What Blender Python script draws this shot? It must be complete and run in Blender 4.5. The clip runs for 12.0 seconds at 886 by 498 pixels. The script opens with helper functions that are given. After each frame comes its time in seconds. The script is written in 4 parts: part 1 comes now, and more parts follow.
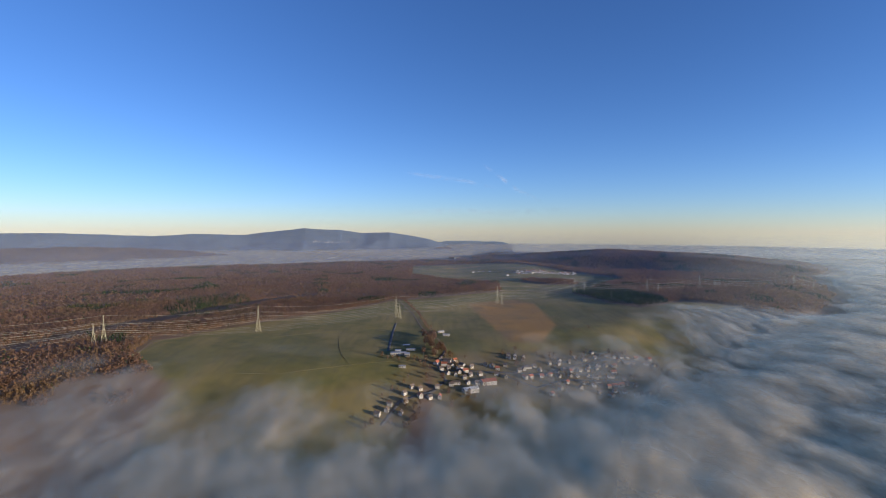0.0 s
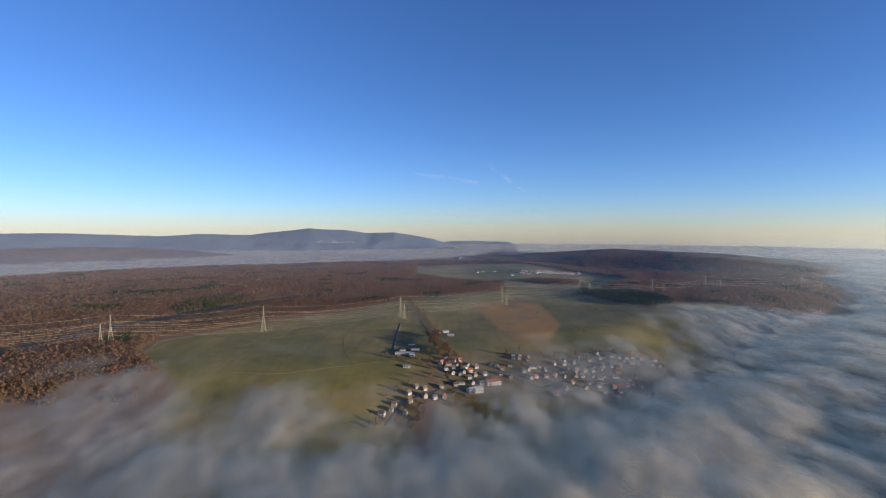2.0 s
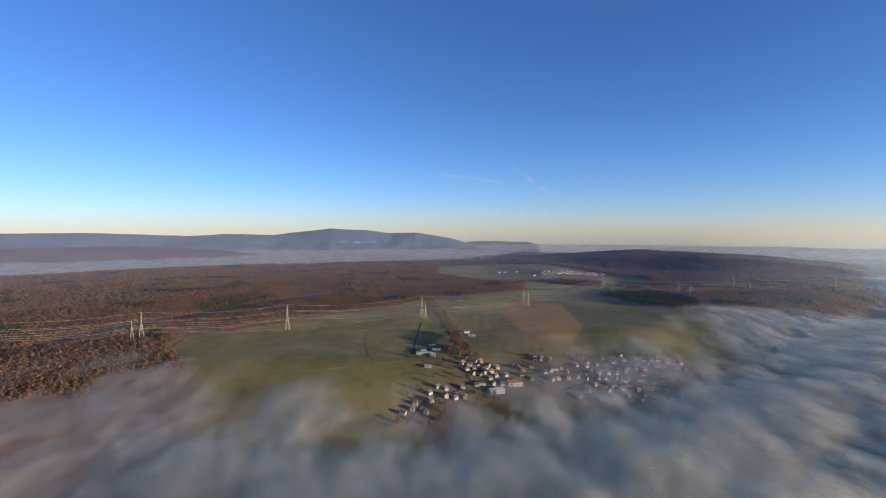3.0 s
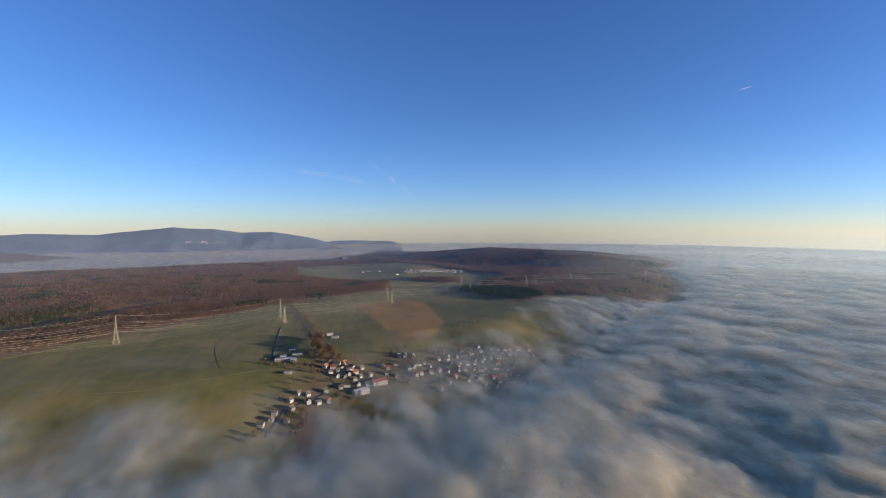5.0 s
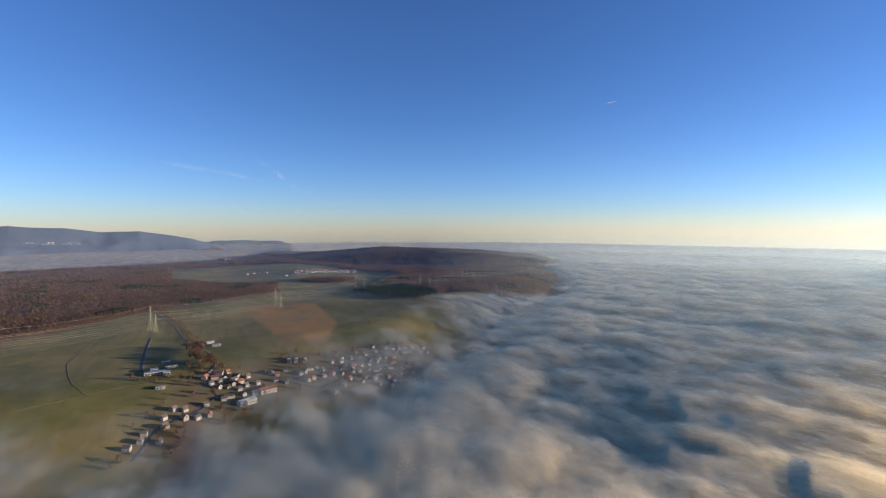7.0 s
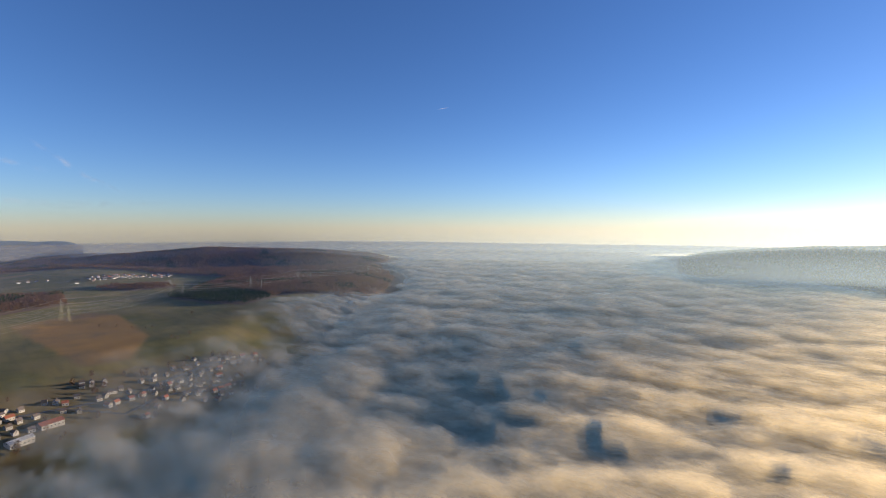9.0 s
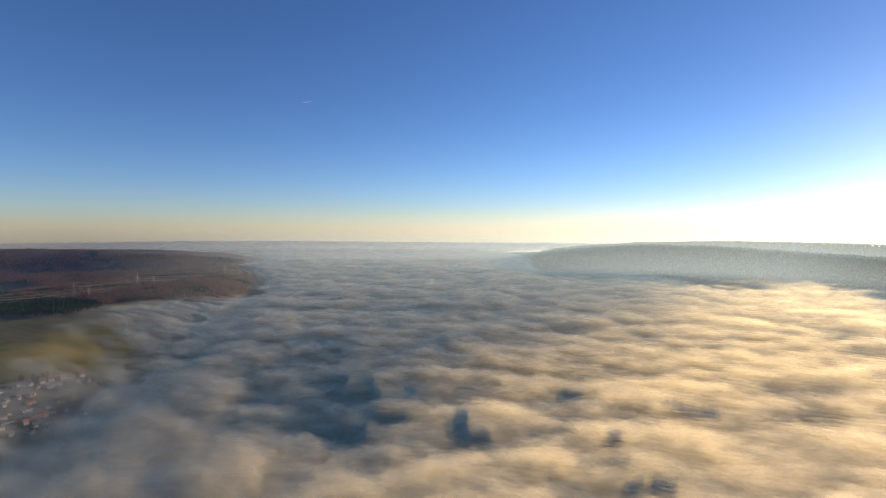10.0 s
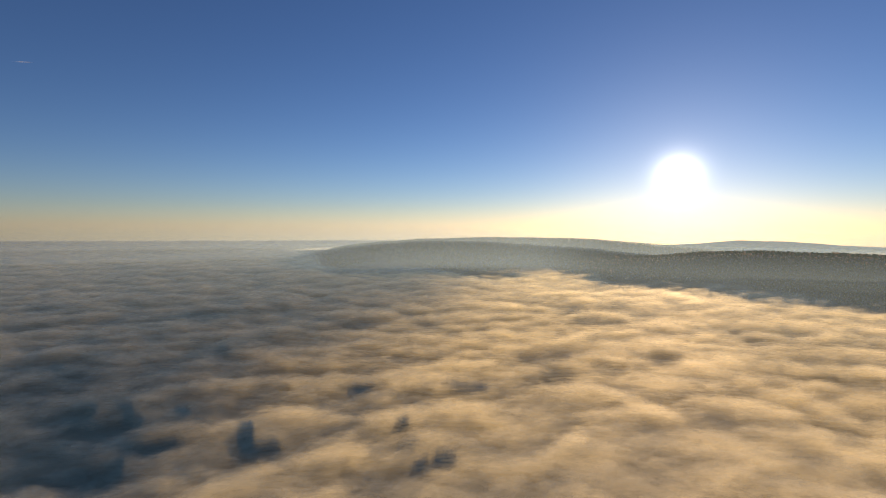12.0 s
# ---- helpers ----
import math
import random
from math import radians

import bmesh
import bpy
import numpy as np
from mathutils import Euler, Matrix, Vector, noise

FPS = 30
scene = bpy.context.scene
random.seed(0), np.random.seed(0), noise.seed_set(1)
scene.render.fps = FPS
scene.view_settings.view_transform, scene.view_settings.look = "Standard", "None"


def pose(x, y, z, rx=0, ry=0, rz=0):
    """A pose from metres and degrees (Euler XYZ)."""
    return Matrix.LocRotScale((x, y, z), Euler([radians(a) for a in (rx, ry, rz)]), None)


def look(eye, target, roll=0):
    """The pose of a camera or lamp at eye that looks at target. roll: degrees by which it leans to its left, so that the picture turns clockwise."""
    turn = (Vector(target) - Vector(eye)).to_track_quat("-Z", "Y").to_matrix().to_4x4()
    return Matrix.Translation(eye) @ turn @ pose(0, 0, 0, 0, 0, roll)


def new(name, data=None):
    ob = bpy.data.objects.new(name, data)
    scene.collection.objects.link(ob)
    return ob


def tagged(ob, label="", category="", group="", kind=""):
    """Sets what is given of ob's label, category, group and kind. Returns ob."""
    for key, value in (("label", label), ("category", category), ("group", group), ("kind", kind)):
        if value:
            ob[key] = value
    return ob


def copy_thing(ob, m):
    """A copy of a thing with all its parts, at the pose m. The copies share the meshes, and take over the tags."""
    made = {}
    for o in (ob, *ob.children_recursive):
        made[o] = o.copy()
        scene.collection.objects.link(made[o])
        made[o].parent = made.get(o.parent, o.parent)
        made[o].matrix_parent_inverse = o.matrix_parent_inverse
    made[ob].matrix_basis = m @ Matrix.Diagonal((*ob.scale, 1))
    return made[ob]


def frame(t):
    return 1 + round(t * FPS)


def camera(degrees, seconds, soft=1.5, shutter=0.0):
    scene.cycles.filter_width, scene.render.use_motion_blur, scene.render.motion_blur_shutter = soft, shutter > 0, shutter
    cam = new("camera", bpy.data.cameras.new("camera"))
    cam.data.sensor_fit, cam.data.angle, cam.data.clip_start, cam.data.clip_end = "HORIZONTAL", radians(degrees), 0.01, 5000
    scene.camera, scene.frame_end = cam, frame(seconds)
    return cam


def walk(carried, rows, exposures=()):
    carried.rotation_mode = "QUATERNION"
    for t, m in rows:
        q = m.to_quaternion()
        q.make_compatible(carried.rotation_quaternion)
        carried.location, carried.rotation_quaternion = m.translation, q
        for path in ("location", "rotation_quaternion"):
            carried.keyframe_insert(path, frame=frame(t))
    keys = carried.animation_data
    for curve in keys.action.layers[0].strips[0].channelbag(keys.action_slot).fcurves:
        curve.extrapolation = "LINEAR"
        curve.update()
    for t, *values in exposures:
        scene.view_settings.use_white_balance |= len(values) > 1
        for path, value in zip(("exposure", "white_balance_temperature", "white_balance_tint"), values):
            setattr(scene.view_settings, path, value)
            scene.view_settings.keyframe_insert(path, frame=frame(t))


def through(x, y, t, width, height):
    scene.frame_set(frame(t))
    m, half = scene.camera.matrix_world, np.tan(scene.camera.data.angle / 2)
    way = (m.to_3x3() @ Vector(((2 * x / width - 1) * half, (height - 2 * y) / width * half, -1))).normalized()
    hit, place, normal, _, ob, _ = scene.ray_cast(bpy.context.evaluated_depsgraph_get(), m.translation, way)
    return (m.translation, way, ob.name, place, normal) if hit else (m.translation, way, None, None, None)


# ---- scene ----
cam = camera(86.9, 12.0, soft=0.95)
# The camera hovers at one point 210 m above the fields and turns to its right.
EYE = 210.0
TURNS = [  # seconds, yaw, pitch, roll
    (0.0, 0.0, -2.05, 0.12), (0.5, 0.17, -2.05, 0.11), (1.0, 0.30, -2.05, 0.11), (1.5, 0.43, -2.05, 0.11),
    (2.0, 0.56, -2.05, 0.10), (2.5, 0.99, -2.04, 0.12), (3.0, 3.17, -2.04, 0.14), (3.2, 3.45, -2.05, 0.14),
    (4.8, -12.06, -2.10, 0.08), (5.0, -13.50, -2.10, 0.06), (5.5, -16.67, -2.11, 0.04), (6.0, -19.85, -2.14, 0.0),
    (6.5, -22.95, -2.16, 0.0), (6.7, -24.22, -2.18, 0.0), (8.3, -38.74, -2.25, 0.0), (8.5, -40.68, -2.28, 0.0),
    (9.0, -46.09, -2.34, 0.05), (9.5, -51.69, -2.48, 0.0), (10.0, -62.06, -2.50, 0.05), (10.5, -74.70, -2.50, -0.1),
    (11.0, -84.24, -2.68, 0.0), (11.5, -87.16, -2.76, 0.1), (12.0, -87.52, -2.76, 0.2),
]
walk(cam, [(t, pose(0, 0, EYE, 90 + p, -r, y)) for t, y, p, r in TURNS],
     exposures=[(0.0, 1.2, 6350, 10), (3.0, 1.2, 6350, 10), (7.0, 1.2, 6450, 10), (9.0, 1.15, 6700, 10), (10.0, 1.0, 7000, 10), (10.5, 0.7, 7300, 11), (11.0, 0.45, 7500, 12), (12.0, 0.33, 7600, 12)])

# ---- light ----
scene.cycles.transparent_max_bounces = 48  # the fog lies in many thin layers
SUN_YAW, SUN_UP = radians(-114.1), radians(5.6)
SUN = Vector((-math.sin(SUN_YAW) * math.cos(SUN_UP), math.cos(SUN_YAW) * math.cos(SUN_UP), math.sin(SUN_UP)))


def add(tree, kind, **values):
    node = tree.nodes.new(kind)
    for key, value in values.items():
        if key in node.inputs:
            node.inputs[key].default_value = value
    return node


def maths(tree, op, a, b=None, c=None, clamp=False):
    node = tree.nodes.new("ShaderNodeMath")
    node.operation, node.use_clamp = op, clamp
    for i, v in enumerate((a, b, c)):
        if v is None:
            continue
        if isinstance(v, (int, float)):
            node.inputs[i].default_value = v
        else:
            tree.links.new(v, node.inputs[i])
    return node.outputs[0]


def smooth_range(tree, value, low, high, out_low=0.0, out_high=1.0):
    node = tree.nodes.new("ShaderNodeMapRange")
    node.interpolation_type = "SMOOTHSTEP"
    tree.links.new(value, node.inputs[0])
    for i, v in enumerate((low, high, out_low, out_high)):
        node.inputs[i + 1].default_value = v
    return node.outputs[0]


world = bpy.data.worlds.new("world")
scene.world = world
world.use_nodes = True
wt = world.node_tree
wt.nodes.clear()
sky = wt.nodes.new("ShaderNodeTexSky")
sky.sky_type, sky.sun_disc = "NISHITA", False
sky.sun_elevation, sky.sun_rotation = SUN_UP, -SUN_YAW
sky.altitude, sky.air_density, sky.dust_density, sky.ozone_density = 500, 1.0, 0.14, 3.0
coord = wt.nodes.new("ShaderNodeTexCoord")
dot = wt.nodes.new("ShaderNodeVectorMath")
dot.operation = "DOT_PRODUCT"
dot.inputs[1].default_value = SUN
wt.links.new(coord.outputs["Generated"], dot.inputs[0])
angle = maths(wt, "ARCCOSINE", maths(wt, "MINIMUM", dot.outputs["Value"], 0.999999))
disc = maths(wt, "EXPONENT", maths(wt, "MULTIPLY", maths(wt, "POWER", maths(wt, "DIVIDE", angle, radians(1.0)), 1.15), -1.0))
halo = maths(wt, "EXPONENT", maths(wt, "DIVIDE", angle, -radians(7.0)))
glow = maths(wt, "MULTIPLY_ADD", disc, 4.5, maths(wt, "MULTIPLY", halo, 0.08))
back_sky = add(wt, "ShaderNodeBackground", Strength=0.08)
tint = wt.nodes.new("ShaderNodeMix")
tint.data_type, tint.blend_type = "RGBA", "MULTIPLY"
tint.inputs[0].default_value = 1.0
tint.inputs[7].default_value = (0.87, 0.99, 1.38, 1)
wt.links.new(sky.outputs[0], tint.inputs[6])
# the sky pales towards the hazy horizon
sep = wt.nodes.new("ShaderNodeSeparateXYZ")
wt.links.new(coord.outputs["Generated"], sep.inputs[0])
pale = wt.nodes.new("ShaderNodeMix")
pale.data_type = "RGBA"
wt.links.new(maths(wt, "EXPONENT", maths(wt, "MULTIPLY", maths(wt, "MAXIMUM", sep.outputs[2], 0.0), -9.0)), pale.inputs[0])
pale.inputs[6].default_value, pale.inputs[7].default_value = (0.86, 0.90, 0.97, 1), (1.50, 1.46, 1.70, 1)
haze_mul = wt.nodes.new("ShaderNodeMix")
haze_mul.data_type, haze_mul.blend_type = "RGBA", "MULTIPLY"
haze_mul.inputs[0].default_value = 1.0
wt.links.new(tint.outputs[2], haze_mul.inputs[6])
wt.links.new(pale.outputs[2], haze_mul.inputs[7])
wt.links.new(haze_mul.outputs[2], back_sky.inputs["Color"])
back_sun = add(wt, "ShaderNodeBackground", Color=(0.97, 0.97, 0.97, 1))
wt.links.new(glow, back_sun.inputs["Strength"])
both = wt.nodes.new("ShaderNodeAddShader")
wt.links.new(back_sky.outputs[0], both.inputs[0])
wt.links.new(back_sun.outputs[0], both.inputs[1])
wout = wt.nodes.new("ShaderNodeOutputWorld")
wt.links.new(both.outputs[0], wout.inputs[0])

lamp = bpy.data.lights.new("sun", "SUN")
lamp.energy, lamp.angle, lamp.color = 5.0, radians(0.6), (1.0, 0.80, 0.58)
sun = new("sun", lamp)
sun.matrix_world = look((0, 0, 0), -SUN)
tagged(sun, "low warm morning sun", "sun", kind="structure")


# ---- materials ----
def material(name):
    m = bpy.data.materials.new(name)
    m.use_nodes = True
    m.node_tree.nodes.clear()
    out = m.node_tree.nodes.new("ShaderNodeOutputMaterial")
    return m, m.node_tree, out


def noise_tex(tree, scale, detail=4.0, rough=0.55, vector=None, stretch=None):
    if vector is None:
        vector = tree.nodes.new("ShaderNodeNewGeometry").outputs["Position"]
    if stretch:
        mp = tree.nodes.new("ShaderNodeMapping")
        mp.inputs["Scale"].default_value = stretch[:3]
        if len(stretch) > 3:
            mp.inputs["Rotation"].default_value = (0, 0, stretch[3])
        tree.links.new(vector, mp.inputs["Vector"])
        vector = mp.outputs[0]
    n = add(tree, "ShaderNodeTexNoise", Scale=scale, Detail=detail, Roughness=rough)
    tree.links.new(vector, n.inputs["Vector"])
    return n.outputs["Fac"]


def mix_colour(tree, fac, a, b):
    n = tree.nodes.new("ShaderNodeMix")
    n.data_type = "RGBA"
    for sock, v in ((n.inputs[0], fac), (n.inputs[6], a), (n.inputs[7], b)):
        if isinstance(v, (int, float)):
            sock.default_value = v
        elif isinstance(v, tuple):
            sock.default_value = (*v, 1) if len(v) == 3 else v
        else:
            tree.links.new(v, sock)
    return n.outputs[2]


def attribute(tree, name):
    n = tree.nodes.new("ShaderNodeAttribute")
    n.attribute_name = name
    return n.outputs["Fac"]


def plain(name, c1, c2, scale, rough=0.8, metal=0.0, bump=0.0, vary=0.0):
    """A surface of two close colours mixed by noise at two scales, with fine relief."""
    m, t, out = material(name)
    b = add(t, "ShaderNodeBsdfPrincipled", Roughness=rough, Metallic=metal)
    n1, n2 = noise_tex(t, scale), noise_tex(t, scale * 9, 2.0)
    f = maths(t, "MULTIPLY_ADD", n2, 0.4, maths(t, "MULTIPLY", n1, 0.7), clamp=True)
    col = mix_colour(t, smooth_range(t, f, 0.35, 0.75), c1, c2)
    if vary:
        info = t.nodes.new("ShaderNodeObjectInfo")
        hsv = t.nodes.new("ShaderNodeHueSaturation")
        t.links.new(col, hsv.inputs["Color"])
        t.links.new(maths(t, "MULTIPLY_ADD", info.outputs["Random"], vary, 1 - vary / 2), hsv.inputs["Value"])
        col = hsv.outputs[0]
    t.links.new(col, b.inputs["Base Color"])
    if bump:
        bm_ = add(t, "ShaderNodeBump", Strength=0.5, Distance=bump)
        t.links.new(n2, bm_.inputs["Height"])
        t.links.new(bm_.outputs[0], b.inputs["Normal"])
    t.links.new(b.outputs[0], out.inputs[0])
    return m


def ground_material():
    """Meadow, ploughed soil and forest floor, mixed by the land use stored on the ground."""
    m, t, out = material("land")
    b = add(t, "ShaderNodeBsdfPrincipled", Roughness=0.95)
    big, mid, fine = noise_tex(t, 0.006, 4), noise_tex(t, 0.04, 5, 0.6), noise_tex(t, 0.5, 3)
    streak = noise_tex(t, 0.09, 3, 0.5, stretch=(1.0, 0.08, 1.0, 0.5))
    grass = mix_colour(t, smooth_range(t, mid, 0.3, 0.7), (0.080, 0.082, 0.015), (0.130, 0.116, 0.023))
    grass = mix_colour(t, smooth_range(t, big, 0.42, 0.62), grass, (0.175, 0.138, 0.040))
    grass = mix_colour(t, maths(t, "MULTIPLY", smooth_range(t, streak, 0.45, 0.65), 0.35), grass, (0.07, 0.075, 0.022))
    soil = mix_colour(t, streak, (0.270, 0.142, 0.030), (0.340, 0.190, 0.045))
    soil = mix_colour(t, smooth_range(t, big, 0.4, 0.65), soil, (0.17, 0.115, 0.045))
    floor = mix_colour(t, mid, (0.095, 0.060, 0.040), (0.145, 0.092, 0.056))
    col = mix_colour(t, attribute(t, "soil"), grass, soil)
    col = mix_colour(t, attribute(t, "wood"), col, floor)
    t.links.new(col, b.inputs["Base Color"])
    bp = add(t, "ShaderNodeBump", Strength=0.6, Distance=0.6)
    t.links.new(maths(t, "ADD", fine, maths(t, "MULTIPLY", mid, 2.0)), bp.inputs["Height"])
    t.links.new(bp.outputs[0], b.inputs["Normal"])
    t.links.new(b.outputs[0], out.inputs[0])
    return m


def fog_material(name):
    """One thin slice of fog: its opacity follows how deep the slice lies under the fog's billowing top, frayed by drifting noise."""
    m, t, out = material(name)
    # Dim diffuse colours and broad gloss stand in for fog that glows towards the sun.
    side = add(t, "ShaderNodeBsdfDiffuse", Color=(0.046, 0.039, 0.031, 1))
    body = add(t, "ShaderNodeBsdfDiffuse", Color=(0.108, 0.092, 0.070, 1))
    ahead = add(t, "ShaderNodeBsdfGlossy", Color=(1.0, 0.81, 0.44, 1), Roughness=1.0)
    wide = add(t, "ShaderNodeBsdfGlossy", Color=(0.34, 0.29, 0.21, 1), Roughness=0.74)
    ahead.distribution = "BECKMANN"
    n1 = noise_tex(t, 0.019, 7.0, 0.64, stretch=(1.0, 0.55, 1.6, 0.5))
    fine = t.nodes.new("ShaderNodeVectorMath")
    fine.operation = "MULTIPLY_ADD"
    t.links.new(n1.node.outputs["Color"], fine.inputs[0])
    fine.inputs[1].default_value, fine.inputs[2].default_value = (1.3, 1.3, 0), (-0.65, -0.65, 0)
    slope = t.nodes.new("ShaderNodeCombineXYZ")
    tilt = t.nodes.new("ShaderNodeVectorMath")
    t.links.new(slope.outputs[0], tilt.inputs[0])
    t.links.new(fine.outputs[0], tilt.inputs[1])
    t.links.new(attribute(t, "tilt_x"), slope.inputs[0])
    t.links.new(attribute(t, "tilt_y"), slope.inputs[1])

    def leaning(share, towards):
        """Stands in for scattering: the billow's slope, its shading normal bent towards a direction."""
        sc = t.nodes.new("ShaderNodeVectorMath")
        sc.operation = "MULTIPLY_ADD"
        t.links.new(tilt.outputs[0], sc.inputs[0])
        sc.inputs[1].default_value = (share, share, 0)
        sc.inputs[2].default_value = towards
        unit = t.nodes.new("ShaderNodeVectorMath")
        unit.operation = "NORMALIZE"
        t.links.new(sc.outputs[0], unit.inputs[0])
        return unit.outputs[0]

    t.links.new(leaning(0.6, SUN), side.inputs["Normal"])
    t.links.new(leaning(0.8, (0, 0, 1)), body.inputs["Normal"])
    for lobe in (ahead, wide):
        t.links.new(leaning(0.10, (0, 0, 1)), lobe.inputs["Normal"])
    m0, m1, m2 = (t.nodes.new("ShaderNodeAddShader") for _ in range(3))
    t.links.new(ahead.outputs[0], m0.inputs[0])
    t.links.new(wide.outputs[0], m0.inputs[1])
    t.links.new(side.outputs[0], m1.inputs[0])
    t.links.new(body.outputs[0], m1.inputs[1])
    t.links.new(m1.outputs[0], m2.inputs[0])
    t.links.new(m0.outputs[0], m2.inputs[1])
    fray = maths(t, "MULTIPLY", maths(t, "MAXIMUM", maths(t, "SUBTRACT", n1, 0.5), -0.11), attribute(t, "fray"))
    inner = maths(t, "ADD", attribute(t, "inner"), fray)
    a = maths(t, "MULTIPLY", smooth_range(t, inner, -5.0, 15.0), attribute(t, "cover"), clamp=True)
    clear = t.nodes.new("ShaderNodeBsdfTransparent")
    m3 = t.nodes.new("ShaderNodeMixShader")
    t.links.new(a, m3.inputs[0])
    t.links.new(clear.outputs[0], m3.inputs[1])
    t.links.new(m2.outputs[0], m3.inputs[2])
    t.links.new(m3.outputs[0], out.inputs[0])
    return m


def leaf_material(name, c1, c2, c3, through=0.45):
    m, t, out = material(name)
    geo = t.nodes.new("ShaderNodeNewGeometry")
    per_tree = attribute(t, "hue")
    col = mix_colour(t, per_tree, c1, c2)
    col = mix_colour(t, smooth_range(t, noise_tex(t, 0.012, 3), 0.5, 0.66), col, c3)
    hsv = t.nodes.new("ShaderNodeHueSaturation")
    t.links.new(col, hsv.inputs["Color"])
    t.links.new(maths(t, "MULTIPLY_ADD", geo.outputs["Random Per Island"], 0.30, 0.85), hsv.inputs["Value"])
    dif, tra = add(t, "ShaderNodeBsdfDiffuse", Roughness=0.5), t.nodes.new("ShaderNodeBsdfTranslucent")
    mx = add(t, "ShaderNodeMixShader", Fac=through)
    for i, s in ((1, dif), (2, tra)):
        t.links.new(hsv.outputs[0], s.inputs["Color"])
        t.links.new(s.outputs[0], mx.inputs[i])
    t.links.new(mx.outputs[0], out.inputs[0])
    return m


def haze_sheet_material(strength, top):
    """A see-through sheet in place of haze, densest near the ground and gone at its top."""
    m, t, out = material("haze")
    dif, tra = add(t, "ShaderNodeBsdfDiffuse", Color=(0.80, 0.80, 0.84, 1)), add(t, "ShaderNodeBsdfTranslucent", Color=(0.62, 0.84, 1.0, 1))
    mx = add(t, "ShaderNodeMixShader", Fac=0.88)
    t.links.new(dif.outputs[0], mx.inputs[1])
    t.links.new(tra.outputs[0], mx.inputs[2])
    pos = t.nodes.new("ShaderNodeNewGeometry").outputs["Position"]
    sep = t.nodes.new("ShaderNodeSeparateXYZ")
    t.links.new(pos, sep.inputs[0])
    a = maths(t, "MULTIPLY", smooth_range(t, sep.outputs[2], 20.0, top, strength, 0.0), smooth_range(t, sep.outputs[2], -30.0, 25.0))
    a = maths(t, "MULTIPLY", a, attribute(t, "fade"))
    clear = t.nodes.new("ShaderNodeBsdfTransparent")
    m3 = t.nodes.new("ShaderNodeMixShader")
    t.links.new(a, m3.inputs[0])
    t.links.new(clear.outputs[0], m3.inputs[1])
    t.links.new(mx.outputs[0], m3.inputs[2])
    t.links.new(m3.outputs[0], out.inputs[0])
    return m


LAND = ground_material()
FOG = fog_material("fog")
BROWN_LEAF = leaf_material("autumn_leaves", (0.138, 0.086, 0.060), (0.190, 0.112, 0.068), (0.165, 0.108, 0.058), 0.55)
GREEN_LEAF = leaf_material("conifer_needles", (0.020, 0.035, 0.016), (0.035, 0.055, 0.022), (0.045, 0.05, 0.02), 0.2)
BARK = plain("bark", (0.17, 0.115, 0.08), (0.28, 0.20, 0.14), 0.6, 0.9)
ASPHALT = plain("asphalt", (0.045, 0.045, 0.047), (0.075, 0.073, 0.07), 0.2, 0.85)
TRACK = plain("farm_track", (0.13, 0.105, 0.065), (0.19, 0.155, 0.095), 0.15, 0.95)
MEADOW_TRACK = plain("worn_grass", (0.085, 0.075, 0.025), (0.125, 0.108, 0.036), 0.15, 0.95)
STEEL = plain("galvanised_steel", (0.27, 0.26, 0.17), (0.36, 0.34, 0.23), 0.5, 0.6, 0.1)
WIRE = plain("aluminium_wire", (0.40, 0.38, 0.30), (0.50, 0.47, 0.38), 0.05, 0.6, 0.1)
# Plaster darkened for the village's fog and shade; the next is its sunlit copy.
DIMMED_PLASTER = plain("dimmed_plaster", (0.22, 0.21, 0.195), (0.36, 0.35, 0.325), 0.3, 0.9, vary=0.5)
BRIGHT_PLASTER = plain("bright_plaster", (0.40, 0.39, 0.37), (0.56, 0.55, 0.52), 0.3, 0.9, vary=0.4)
RED_TILE = plain("red_roof_tiles", (0.20, 0.060, 0.035), (0.33, 0.11, 0.06), 0.8, 0.8, bump=0.05, vary=0.5)
DARK_TILE = plain("dark_roof_tiles", (0.06, 0.05, 0.045), (0.12, 0.095, 0.085), 0.8, 0.75, bump=0.05, vary=0.5)
GREY_ROOF = plain("grey_sheet_roof", (0.26, 0.27, 0.28), (0.38, 0.39, 0.40), 0.3, 0.6, vary=0.4)
GLASS = plain("window_glass", (0.02, 0.025, 0.03), (0.05, 0.055, 0.06), 0.5, 0.15)
DOOR = plain("painted_door", (0.10, 0.06, 0.04), (0.16, 0.10, 0.07), 0.8, 0.6)
FAR_WOOD = plain("far_woods", (0.050, 0.046, 0.052), (0.075, 0.066, 0.068), 0.01, 0.95, bump=6.0)
# The haze of distance is painted into this blue base colour.
HAZED_LAND = plain("haze_blue_hills", (0.060, 0.092, 0.140), (0.085, 0.118, 0.165), 0.004, 0.95, bump=8.0)


# ---- numbers for the land ----
def hash2(ix, iy, seed):
    h = (ix.astype(np.int64) * 374761393 + iy.astype(np.int64) * 668265263 + seed * 974634541) & 0x7FFFFFFF
    h = ((h ^ (h >> 13)) * 1274126177) & 0x7FFFFFFF
    return ((h ^ (h >> 16)) & 0xFFFF) / 65536.0


